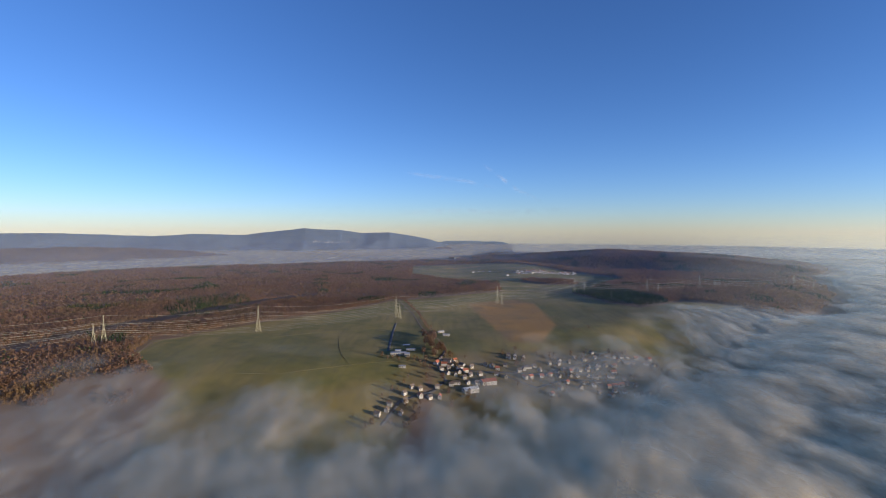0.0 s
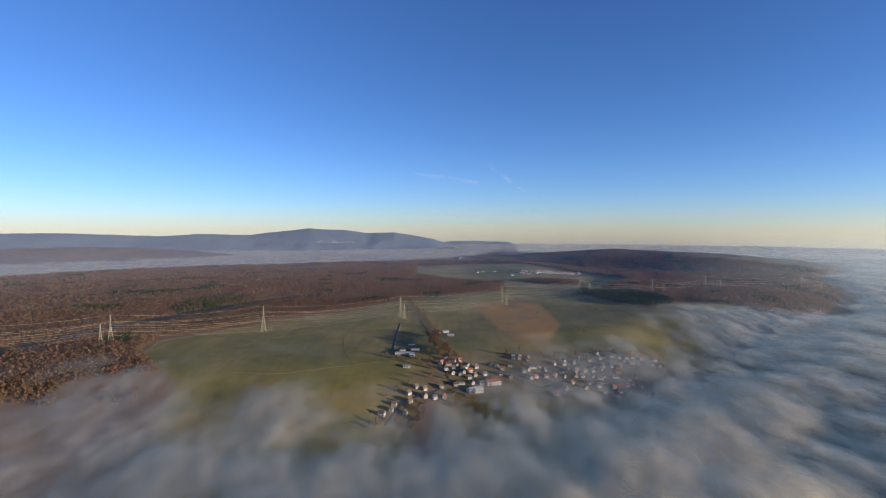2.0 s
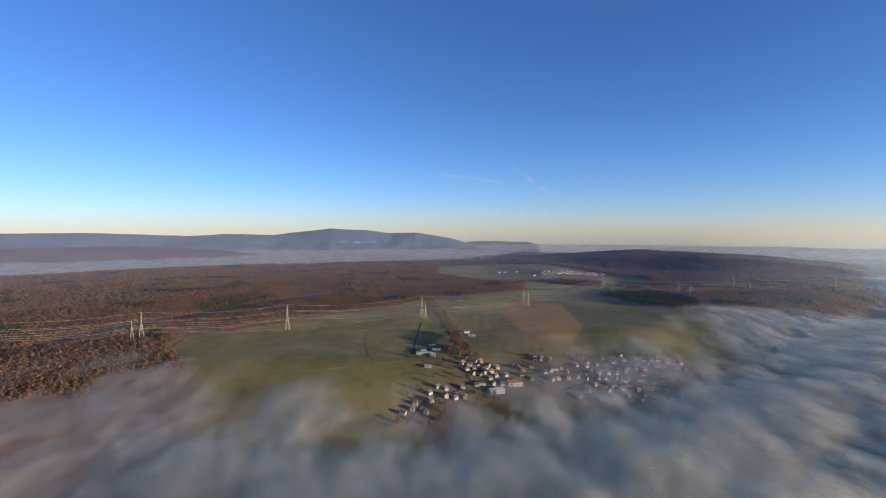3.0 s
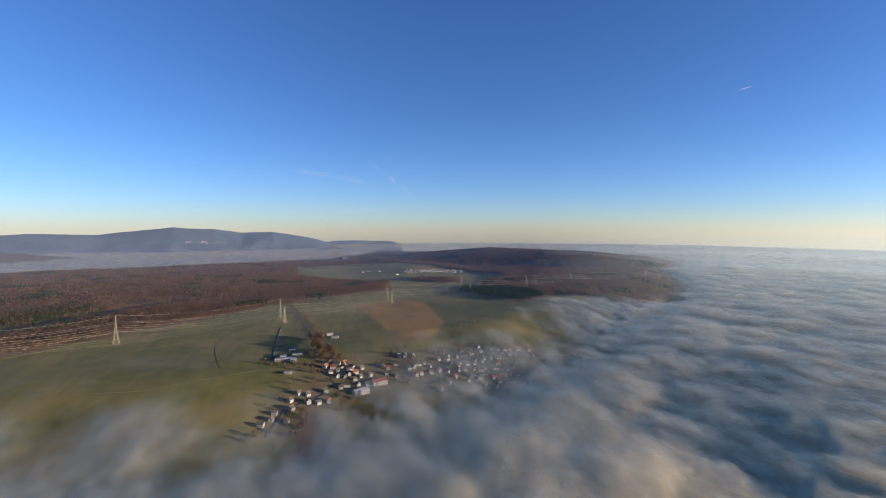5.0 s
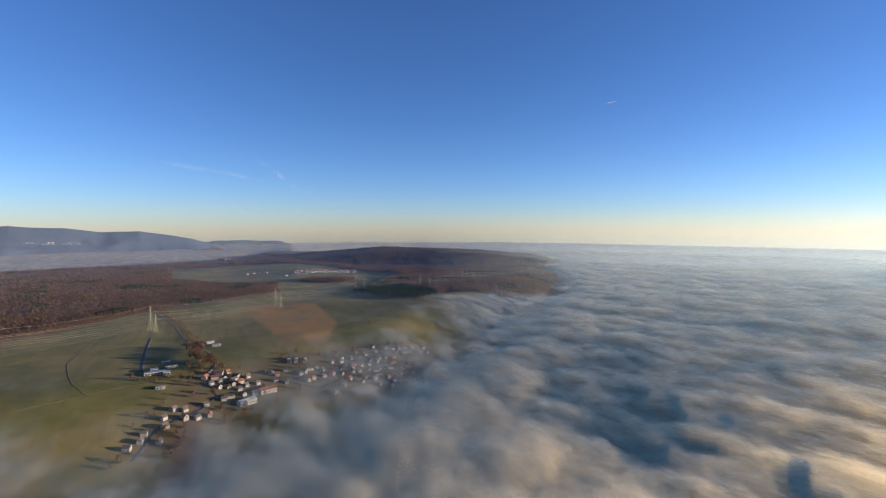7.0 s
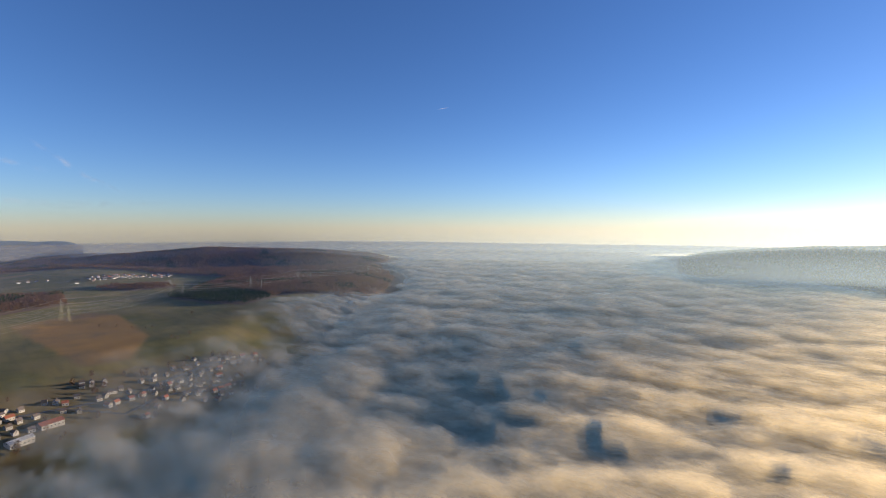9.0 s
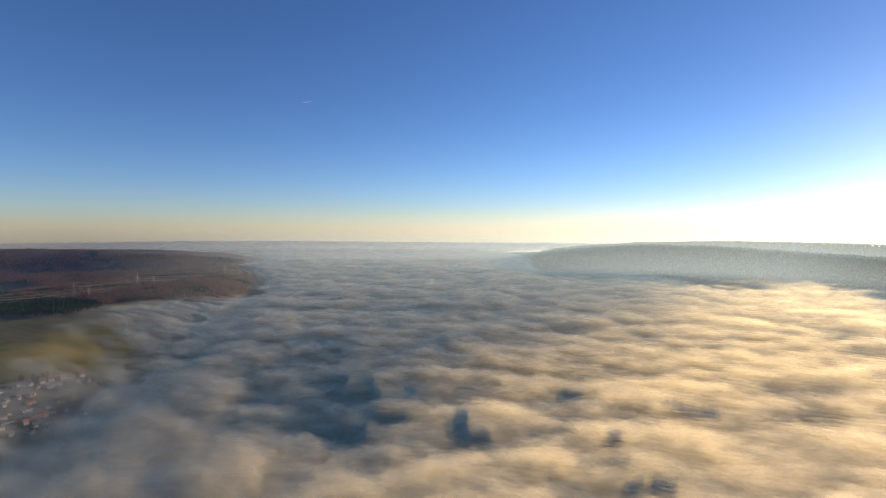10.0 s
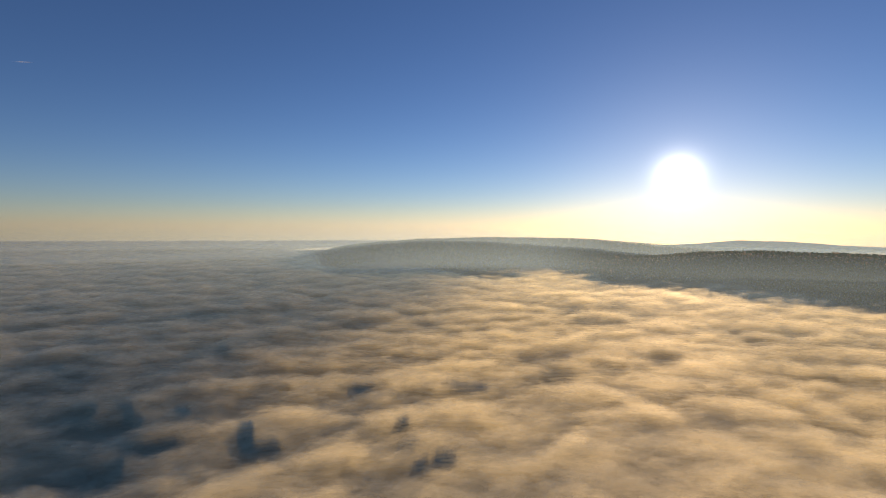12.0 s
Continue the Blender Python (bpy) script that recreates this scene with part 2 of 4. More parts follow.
def perlin(x, y, seed=0):
    """Gradient noise, about -0.7 to 0.7."""
    x0, y0 = np.floor(x), np.floor(y)
    fx, fy = x - x0, y - y0
    ux, uy = fx * fx * fx * (fx * (fx * 6 - 15) + 10), fy * fy * fy * (fy * (fy * 6 - 15) + 10)

    def corner(dx, dy):
        a = hash2(x0 + dx, y0 + dy, seed) * 2 * np.pi
        return np.cos(a) * (fx - dx) + np.sin(a) * (fy - dy)
    top = corner(0, 0) * (1 - ux) + corner(1, 0) * ux
    low = corner(0, 1) * (1 - ux) + corner(1, 1) * ux
    return top * (1 - uy) + low * uy


def fbm(x, y, size, octaves=4, seed=0, gain=0.5):
    out, amp = np.zeros_like(x), 1.0
    for k in range(octaves):
        out += amp * perlin(x / size, y / size, seed + k)
        size, amp = size / 2, amp * gain
    return out


def sstep(x, a, b):
    u = np.clip((x - a) / (b - a), 0, 1)
    return u * u * (3 - 2 * u)


def line_distance(x, y, pts):
    """The distance to a polyline, the side (positive on its left), and the share along it of a third value of its points."""
    best = np.full(x.shape, 1e12)
    side, val = np.ones_like(x), np.zeros_like(x)
    for p, q in zip(pts[:-1], pts[1:]):
        dx, dy = q[0] - p[0], q[1] - p[1]
        u = np.clip(((x - p[0]) * dx + (y - p[1]) * dy) / (dx * dx + dy * dy), 0, 1)
        d = (x - p[0] - u * dx) ** 2 + (y - p[1] - u * dy) ** 2
        near = d < best
        best = np.where(near, d, best)
        side = np.where(near, np.sign(dx * (y - p[1]) - dy * (x - p[0])), side)
        if len(p) > 2:
            val = np.where(near, p[2] + u * (q[2] - p[2]), val)
    return np.sqrt(best), side, val


def inside(x, y, poly, blur=0.0, wobble=0.0, seed=3):
    """1 inside a polygon, 0 outside, soft over blur metres."""
    if wobble:
        x, y = x + wobble * fbm(x, y, 60, 2, seed), y + wobble * fbm(x, y, 60, 2, seed + 9)
    hit = np.zeros(x.shape, bool)
    for (x1, y1), (x2, y2) in zip(poly, poly[1:] + poly[:1]):
        if y1 == y2:
            continue
        cross = ((y1 > y) != (y2 > y)) & (x < (x2 - x1) * (y - y1) / (y2 - y1) + x1)
        hit ^= cross
    if not blur:
        return hit.astype(float)
    d, _, _ = line_distance(x, y, poly + poly[:1])
    return np.clip(0.5 + np.where(hit, d, -d) / blur, 0, 1)


VALLEY_RIM = [(-2600, 250), (-1500, 420), (-640, 600), (-330, 700), (-90, 770), (140, 910), (330, 1000), (520, 1150), (700, 1330), (960, 1500), (1250, 1650), (1480, 1900), (1800, 2300), (2200, 2800), (2900, 4900)]
FAR_RIM = [(700, 4900), (300, 3750), (-280, 3350), (-760, 3080), (-1240, 2820), (-1620, 2560), (-1890, 2300), (-2050, 2000), (-2600, 1700), (-4900, 1200)]
RIDGE_NORTH = [(250, 3550, 8), (600, 3500, 38), (1150, 3300, 80), (1750, 2900, 62), (2080, 2760, 30), (2400, 2600, -40)]
RIDGE_EAST = [(3150, 1120, -80), (3209, 961, -2), (3332, 895, 32), (3427, 709, 61), (3640, 264, 97), (3895, -188, 105), (4043, -679, 102), (4050, -1111, 92), (3957, -1550, 58), (3727, -1936, 27), (3479, -2169, -22)]
RIDGE_NEAR = [(2881, -331, -69), (2865, -448, -22), (2876, -655, -1), (2846, -950, 12), (2781, -1253, 30), (2738, -1454, 53), (2645, -1617, 65), (2563, -1743, 63), (2389, -1896, 65), (2263, -1969, 64), (2033, -2068, 71), (2100, -2500, 80)]


def land(x, y):
    """The height of the ground."""
    d1, s1, _ = line_distance(x, y, VALLEY_RIM)
    d2, s2, _ = line_distance(x, y, FAR_RIM)
    out1, out2 = d1 * s1, d2 * s2
    h = -75 + 75 * sstep(out1 + 40 * fbm(x, y, 300, 2, 5), -400, 70)
    h -= 6 * sstep(x, 480, 760)
    h += np.clip(-0.035 * (0.91 * x - 0.41 * y + 560), -5, 22)
    h -= 80 * (1 - sstep(out2, -500, 40))
    h = np.maximum(h, -85)
    h -= 24 * sstep(np.hypot(x, y), 1500, 2700) * (1 - sstep(x, 0, 500))
    for ridge, wide in ((RIDGE_NORTH, 620), (RIDGE_EAST, 1150), (RIDGE_NEAR, 900)):
        d, _, top = line_distance(x, y, ridge)
        h = np.maximum(h, -85 + (top + 85) * np.exp(-(d / wide) ** 2 * (1 + 0.3 * fbm(x, y, 500, 2, 8))))
    r = np.hypot(x, y)
    return h + 5 * fbm(x, y, 420, 3, 2) * sstep(r, 500, 1500)


def fog_top(x, y):
    """The fog's mean height, bent up with distance to meet the camera's horizon line."""
    r = np.hypot(x, y)
    yaw = np.degrees(np.arctan2(-x, y))
    rim = 1.30 + 0.35 * sstep(-yaw, 30, 70)
    end = EYE - 4850 * np.tan(np.radians(rim))
    u = np.clip((r - 1900) / (4850 - 1900), 0, 1)
    low = -36 + 12 * sstep(0.91 * x - 0.41 * y, -250, 700)
    return low + (end - low) * (0.35 * u + 0.65 * u * u)


FOG_EDGE = [(-2600, 380), (-900, 600), (-640, 700), (-400, 765), (-300, 845), (-220, 860), (-120, 800), (-60, 735), (0, 810), (110, 930), (230, 1000), (380, 1060), (420, 1190), (600, 1380), (800, 1450), (1120, 1450), (1320, 1600), (1540, 1880), (1960, 2450), (2300, 2800), (2900, 4900)]

# ---- land use ----
FIELD_WEST = [(-508, 756), (-531, 858), (-489, 886), (-485, 920), (-412, 1016), (-319, 1121), (-208, 1277), (-146, 1386), (-131, 1389), (-78, 1201), (-32, 986), (0, 927), (-63, 473), (-334, 455), (-387, 655), (-473, 728)]
FIELD_EAST = [(-131, 1389), (-59, 1457), (40, 1536), (197, 1656), (304, 1826), (453, 1591), (597, 1424), (768, 1493), (917, 1440), (917, 533), (0, 477), (-32, 986), (-78, 1201)]
FIELD_FAR = [(-152, 2270), (-190, 2900), (250, 3060), (520, 2960), (720, 2560), (860, 2200), (640, 1930), (540, 1720), (440, 1500), (205, 1640), (235, 1960), (40, 2000)]
SOIL = [(72, 1378), (150, 1440), (229, 1486), (275, 1400), (270, 1202), (267, 1092), (200, 935), (131, 925)]
SOIL_FAR = [(0, 2714), (238, 2851), (238, 2897), (0, 2752)]
WOOD_MID = [(37, 1925), (227, 1948), (197, 1665), (40, 1541), (-27, 1564), (-58, 1738)]
WOOD_SMALL = [(330, 2010), (440, 1930), (560, 1920), (570, 2060), (400, 2110)]
WOOD_DARK = [(455, 1640), (500, 1760), (678, 1790), (740, 1560), (700, 1440), (560, 1331), (500, 1420)]
VILLAGE = [(-105, 590), (-60, 720), (-30, 830), (60, 850), (240, 900), (420, 900), (400, 800), (300, 720), (150, 690), (60, 660), (-40, 600)]
CORRIDOR = [(-834, 593), (-594, 817), (-378, 950)]
CONIFERS = [(-647, 1067), (-697, 1265), (-611, 1383), (-482, 1207), (-507, 1087), (-555, 1005)]
GLADE = [(-710, 748), (-652, 919), (-601, 1021), (-542, 1163), (-481, 1305), (-403, 1404)]


def open_land(x, y):
    """1 on meadows and fields, 0 in woods."""
    o = np.zeros_like(x)
    for f in (FIELD_WEST, FIELD_EAST, FIELD_FAR):
        o = np.maximum(o, inside(x, y, f, 10.0, 8.0))
    o *= 1 - inside(x, y, WOOD_MID, 10.0)
    o *= 1 - inside(x, y, WOOD_SMALL, 10.0)
    o *= 1 - inside(x, y, WOOD_DARK, 10.0)
    return o


def sheet(name, xs, ys, zs, mat, attrs):
    """A grid of points as one mesh, with values stored on its points."""
    n, m = xs.shape
    co = np.stack([xs, ys, zs], -1).reshape(-1, 3)
    i = np.arange(n * m).reshape(n, m)
    quads = np.stack([i[:-1, :-1], i[:-1, 1:], i[1:, 1:], i[1:, :-1]], -1).reshape(-1, 4)
    return raw(name, co, quads, mat, attrs)


def raw(name, co, faces, mat, attrs=None, smooth=True, keep=None):
    if keep is not None:
        faces = faces[keep[faces].any(1)]
        used = np.zeros(len(co), bool)
        used[faces] = True
        new_i = np.cumsum(used) - 1
        co, faces = co[used], new_i[faces]
        attrs = {k: v[used] for k, v in (attrs or {}).items()}
    me = bpy.data.meshes.new(name)
    k = faces.shape[1]
    me.vertices.add(len(co))
    me.vertices.foreach_set("co", co.astype(np.float32).ravel())
    me.loops.add(faces.size)
    me.loops.foreach_set("vertex_index", faces.astype(np.int32).ravel())
    me.polygons.add(len(faces))
    me.polygons.foreach_set("loop_start", np.arange(0, faces.size, k, dtype=np.int32))
    me.polygons.foreach_set("use_smooth", np.full(len(faces), smooth))
    for key, v in (attrs or {}).items():
        me.attributes.new(key, "FLOAT", "POINT").data.foreach_set("value", v.astype(np.float32).ravel())
    me.update(calc_edges=True)
    me.materials.append(mat)
    return new(name, me)


def steps(*runs):
    """Grid lines: runs of (from, to, spacing)."""
    return np.concatenate([np.arange(a, b, s) for a, b, s in runs] + [[runs[-1][1]]]).astype(float)


gx, gy = np.meshgrid(steps((-4800, -1200, 60), (-1200, -700, 20), (-700, 800, 10), (800, 2400, 22), (2400, 4800, 50)),
                     steps((-4800, -1800, 80), (-1800, 400, 40), (400, 1800, 10), (1800, 3600, 20), (3600, 4800, 60)), indexing="xy")
wood = np.maximum(1 - open_land(gx, gy), 0.45 * inside(gx, gy, VILLAGE, 40.0, 30.0))
soil = np.maximum(inside(gx, gy, SOIL, 8.0), inside(gx, gy, SOIL_FAR, 8.0))
gz = land(gx, gy)
ground = sheet("ground", gx, gy, gz, LAND, {"wood": wood, "soil": soil})
tagged(ground, "rolling land with green meadows, ploughed soil and brown forest floor", "ground", kind="structure")


# ---- fog ----
def ring(radii, yaws):
    r, a = np.meshgrid(radii, np.radians(yaws), indexing="ij")
    return -np.sin(a) * r, np.cos(a) * r


def domes(x, y, seed):
    """Rounded heads packed side by side, 0 in the creases to about 1 on the tops."""
    x0, y0 = np.floor(x), np.floor(y)
    total = np.zeros_like(x)
    for dx in (-1, 0, 1):
        for dy in (-1, 0, 1):
            cx, cy = x0 + dx, y0 + dy
            px, py = cx + 0.15 + 0.7 * hash2(cx, cy, seed), cy + 0.15 + 0.7 * hash2(cx, cy, seed + 1)
            size = 0.62 + 0.40 * hash2(cx, cy, seed + 2)
            q = np.clip(1 - ((x - px) ** 2 + (y - py) ** 2) / size ** 2, 0, 1)
            total += (q ** 0.75 * size) ** 4
    return total ** 0.25


def billows(x, y):
    """Rounded heads with smaller heads on them, drawn out a little by the wind."""
    wx, wy = x + 34 * fbm(x, y, 150, 3, 21), y + 34 * fbm(x, y, 150, 3, 22)
    c, s = math.cos(0.5), math.sin(0.5)
    u, v = (wx * c + wy * s), (-wx * s + wy * c) * 0.8
    head, puff, small = domes(u / 112, v / 112, 31), domes(u / 50, v / 50, 35), domes(u / 22, v / 22, 39)
    head, puff = np.maximum(head, 0.34) + 0.1 * np.minimum(head - 0.34, 0), np.maximum(puff, 0.34) + 0.1 * np.minimum(puff - 0.34, 0)
    r = np.hypot(x, y)
    mid, near = 1 - 0.65 * sstep(r, 500, 1600), 1 - 0.8 * sstep(r, 450, 1200)
    strong = 0.75 + 0.9 * fbm(x, y, 330, 2, 30)
    relief = 22 * (head - 0.5) * strong + 8 * mid * (puff - 0.5) * (0.3 + head) + 2.0 * near * (small - 0.5) * (0.3 + puff)
    relief = relief + 1.2 * near * fbm(u, v, 14, 2, 44)
    return 12 * fbm(x, y, 520, 2, 30) + relief


HOLLOWS = [  # places where the fog sinks: x, y, radius, depth
    (600, 690, 130, 13), (500, 520, 120, 21), (415, 380, 90, 21), (500, 275, 90, 5), (535, 165, 90, 5),
]


def fog_crest(x, y):
    """The height of the billowing top, its smooth mean, and how much fog stands there (0 none, 1 dense)."""
    base, g, r = fog_top(x, y), land(x, y), np.hypot(x, y)
    calm = 1 - 0.78 * sstep(r, 1500, 4200)
    b = billows(x, y) * calm
    b = np.where(b > 6, 6 + 0.35 * (b - 6), b)
    b = np.where(b < -1, -1 + 0.08 * (b + 1), b) + (9 * fbm(x, y, 420, 3, 34) + 8 * fbm(0.88 * x + 0.48 * y, -0.30 * x + 0.55 * y, 130, 3, 36)) * calm
    d, side, _ = line_distance(x, y, FOG_EDGE)
    depth = np.maximum(base - g, np.where(r < 1750, np.clip(-d * side / 4.0, -60, 60), -60))
    depth = depth + 30 * fbm(x, y, 360, 3, 77) * sstep(depth, 0, 30) * (1 - sstep(r, 1500, 2200))
    west = (1 - sstep(0.91 * x - 0.41 * y, -300, 300)) * (1 - sstep(r, 1200, 2000))
    stand = sstep(depth + 20 * west * fbm(x, y, 90, 3, 78), -4, 60) * (1 - 0.30 * west)
    thin = np.exp(-((0.96 * (x - 130) + 0.28 * (y - 770)) / 260) ** 2 - ((-0.28 * (x - 130) + 0.96 * (y - 770)) / 85) ** 2)
    stand = stand * (1 - 0.30 * thin)
    for hx, hy, hr, hd in HOLLOWS:
        b = b - hd * np.exp(-((x - hx) ** 2 + (y - hy) ** 2) / hr ** 2)
    return base + b - 14 * (1 - stand), base, g, stand, calm


def fog_slices(offsets, radii, yaws, cover):
    """The fog as thin slices, one above the other, that share one billowing top."""
    x, y = ring(radii, yaws)
    top, base, g, stand, calm = fog_crest(x, y)
    tilt_x, tilt_y = (top - fog_crest(x + 6.0, y)[0]) / 6.0, (top - fog_crest(x, y + 6.0)[0]) / 6.0
    firm = sstep(0.91 * x - 0.41 * y, -150, 500)  # the deep fog to the east has firmer heads
    smooth = base + 0.45 * (top + 14 * (1 - stand) - base)
    n, m = x.shape
    i = np.arange(n * m).reshape(n, m)
    quads = np.stack([i[:-1, :-1], i[:-1, 1:], i[1:, 1:], i[1:, :-1]], -1).reshape(-1, 4)
    for off in offsets:
        z = np.maximum(smooth + off * (0.3 + 0.7 * calm), g + 14 + 0.4 * (off + 26))
        inner = top - np.minimum(z, smooth + off * (0.3 + 0.7 * calm) + 12)
        inner = inner * (1 + 0.7 * firm)
        fray = (54 + 50 * firm) * (0.35 + 0.65 * calm)
        ok = ((inner + 0.3 * fray > -5) & (stand > 0.004)).ravel()
        values = {"inner": inner, "fray": fray, "cover": cover * stand * (1 + 0.55 * firm), "tilt_x": tilt_x, "tilt_y": tilt_y}
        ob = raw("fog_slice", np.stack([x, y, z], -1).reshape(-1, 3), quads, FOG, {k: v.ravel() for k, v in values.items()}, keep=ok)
        tagged(ob, "soft billowing layer of grey morning fog in the valley", "fog", kind="stuff")


fog_slices(np.linspace(-28, 18, 12), np.geomspace(150, 4850, 180),
           np.concatenate([np.arange(54, -142, -0.6), np.arange(-142, -307, -4.0)]), 0.27)


# ---- woods ----
def grove(name, xy, z, height, pieces, mat, label, conifer=False, seed=1, size=1.0):
    """Many trees as one mesh: crowns of loose leaf clumps, without trunks."""
    rng = np.random.default_rng(seed)
    n = len(xy)
    k = pieces
    if conifer:
        t = rng.random((n, k)) ** 0.8
        rad = (1 - t) * 0.17 + 0.02
        zc = 0.12 + 0.86 * t
    else:
        t = rng.random((n, k))
        zc = 0.38 + 0.60 * t
        rad = 0.27 * np.sqrt(np.clip(1 - ((t - 0.45) / 0.6) ** 2, 0.05, 1)) * np.sqrt(rng.random((n, k)) * 0.8 + 0.2)
    a = rng.random((n, k)) * 2 * np.pi
    c = np.stack([np.cos(a) * rad, np.sin(a) * rad, zc], -1) * height[:, None, None]
    c[..., 0] += xy[:, :1]
    c[..., 1] += xy[:, 1:]
    c[..., 2] += z[:, None]
    nrm = np.stack([np.cos(a), np.sin(a), rng.normal(0.65, 0.35, (n, k))], -1) + rng.normal(0, 0.45, (n, k, 3))
    nrm /= np.linalg.norm(nrm, axis=-1, keepdims=True)
    ref = rng.normal(0, 1, (n, k, 3))
    e1 = np.cross(nrm, ref)
    e1 /= np.linalg.norm(e1, axis=-1, keepdims=True)
    e2 = np.cross(nrm, e1)
    s = (height[:, None] * (0.085 if conifer else 0.115) * size * (0.6 + 0.8 * rng.random((n, k))))[..., None]
    ang = [0, 1.7, 3.3, 4.7]
    vs = np.stack([c + s * (math.cos(q) * e1 + math.sin(q) * e2 * 0.8) + s * 0.25 * rng.normal(0, 1, (n, k, 3)) for q in ang], 2)
    co = vs.reshape(-1, 3)
    faces = np.arange(len(co)).reshape(-1, 4)
    hue = np.repeat(rng.random(n), k * 4)
    ob = raw(name, co, faces, mat, {"hue": hue}, smooth=False)
    return tagged(ob, label, "forest", kind="stuff")


def scatter(x0, x1, y0, y1, gap, seed):
    rng = np.random.default_rng(seed)
    x, y = np.meshgrid(np.arange(x0, x1, gap), np.arange(y0, y1, gap))
    return (x + rng.uniform(-0.45, 0.45, x.shape) * gap).ravel(), (y + rng.uniform(-0.45, 0.45, y.shape) * gap).ravel()


def wood_points(x0, x1, y0, y1, gap, seed, rmin, rmax):
    x, y = scatter(x0, x1, y0, y1, gap, seed)
    r, yaw = np.hypot(x, y), np.degrees(np.arctan2(-x, y))
    h = land(x, y)
    ok = (r >= rmin) & (r < rmax) & (yaw < 60) & (yaw > -150) & (open_land(x, y) < 0.5) & (h > fog_top(x, y) - 14)
    ok &= inside(x, y, VILLAGE) < 0.5
    ok &= (r > 1400) | (fog_crest(x, y)[3] < 0.45)
    d, _, _ = line_distance(x, y, CORRIDOR)
    ok &= d > 11
    d, _, _ = line_distance(x, y, GLADE)
    ok &= d > 27
    return x[ok], y[ok], h[ok]


def plant(x, y, h, pieces, seed, size, tall, green=0.34):
    rng = np.random.default_rng(seed)
    dark = inside(x, y, WOOD_DARK) > 0
    patch = fbm(x, y, 180, 3, 44)
    con = dark | ((inside(x, y, CONIFERS, 0.0, 60.0) > 0) & (rng.random(len(x)) < 0.6)) | ((patch > green) & (rng.random(len(x)) < 0.85)) | (rng.random(len(x)) < 0.03)
    height = tall * (0.84 + 0.28 * rng.random(len(x))) * (1 + 0.30 * fbm(x, y, 90, 2, 45))
    xy = np.stack([x, y], -1)
    grove("broadleaf_wood", xy[~con], h[~con], height[~con], pieces, BROWN_LEAF, "russet brown autumn broadleaf forest", seed=seed, size=size)
    grove("conifer_wood", xy[con], h[con], height[con] * 1.05, pieces, GREEN_LEAF, "dark green conifers among the autumn forest", True, seed + 1, size * 1.1)


plant(*wood_points(-1400, 1000, 400, 1500, 5.6, 1, 450, 1450), 13, 5, 0.85, 13)
plant(*wood_points(-2300, 1500, 900, 2300, 7.6, 2, 1450, 2250), 7, 7, 1.15, 14)
plant(*wood_points(-2800, 2700, 900, 4200, 11.0, 3, 2250, 4300), 5, 9, 1.6, 15)
east = np.stack(wood_points(1200, 4200, -2400, 1000, 17.0, 4, 1400, 4300))
front = line_distance(east[0], east[1], RIDGE_NEAR)[0] < 700
# The ridges' dark backlit tone is put into their trees: mostly conifers, more in front.
plant(*east[:, front], 4, 11, 2.3, 16, -0.9)
plant(*east[:, ~front], 4, 12, 2.3, 16, -0.5)


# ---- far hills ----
def far_ridge(name, r, profile, foot, label, mat=HAZED_LAND):
    """A mountain range seen over the fog: yaw and the tangent of its skyline, with a long slope towards the valley."""
    yaws = np.arange(profile[0][0], profile[-1][0], -0.25)
    up = np.interp(-yaws, [-p[0] for p in profile], [p[1] for p in profile])
    rows = np.linspace(0, 1, 26)
    rr, aa = np.meshgrid(r - foot * (1 - rows), np.radians(yaws), indexing="ij")
    x, y = -np.sin(aa) * rr, np.cos(aa) * rr
    crest = EYE + r * np.tan(np.radians(up)) + 4 * fbm(np.radians(yaws) * r, yaws * 0, 120, 3, 61)
    low = -40.0
    t = rows[:, None]
    z = low + (crest - low)[None, :] * (0.25 * t + 0.75 * t ** 1.6)
    z = z + 22 * fbm(x, y, 260, 4, 62) * np.sin(np.pi * t)
    ob = sheet(name, x, y, z, mat, {})
    return tagged(ob, label, "hills", kind="structure")


far_ridge("backdrop_mountain", 4700, [(60, -0.3), (50, -0.25), (43.4, -0.18), (40.2, -0.15), (36, -0.3), (31.8, -0.47), (27.9, -0.23), (23.2, -0.35), (18.9, 0.17), (16.4, 0.44), (14.5, 0.3), (12.5, 0.26), (9.9, -0.10), (8.3, -0.06), (6.5, -0.04), (5.0, -0.25), (3.4, -0.5), (1.5, -0.9), (-0.8, -1.6)], 900, "long mountain range beyond the fog, painted haze blue")
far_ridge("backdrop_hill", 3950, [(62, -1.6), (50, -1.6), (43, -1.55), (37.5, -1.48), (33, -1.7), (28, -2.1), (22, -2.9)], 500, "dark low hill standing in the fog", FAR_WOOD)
far_ridge("backdrop_hill", 4600, [(-106, -2.6), (-112, -2.0), (-116, -1.76), (-119.5, -1.34), (-124, -1.38), (-128.4, -1.67), (-134, -1.85), (-145, -1.7)], 300, "hills under the sun, painted haze blue")

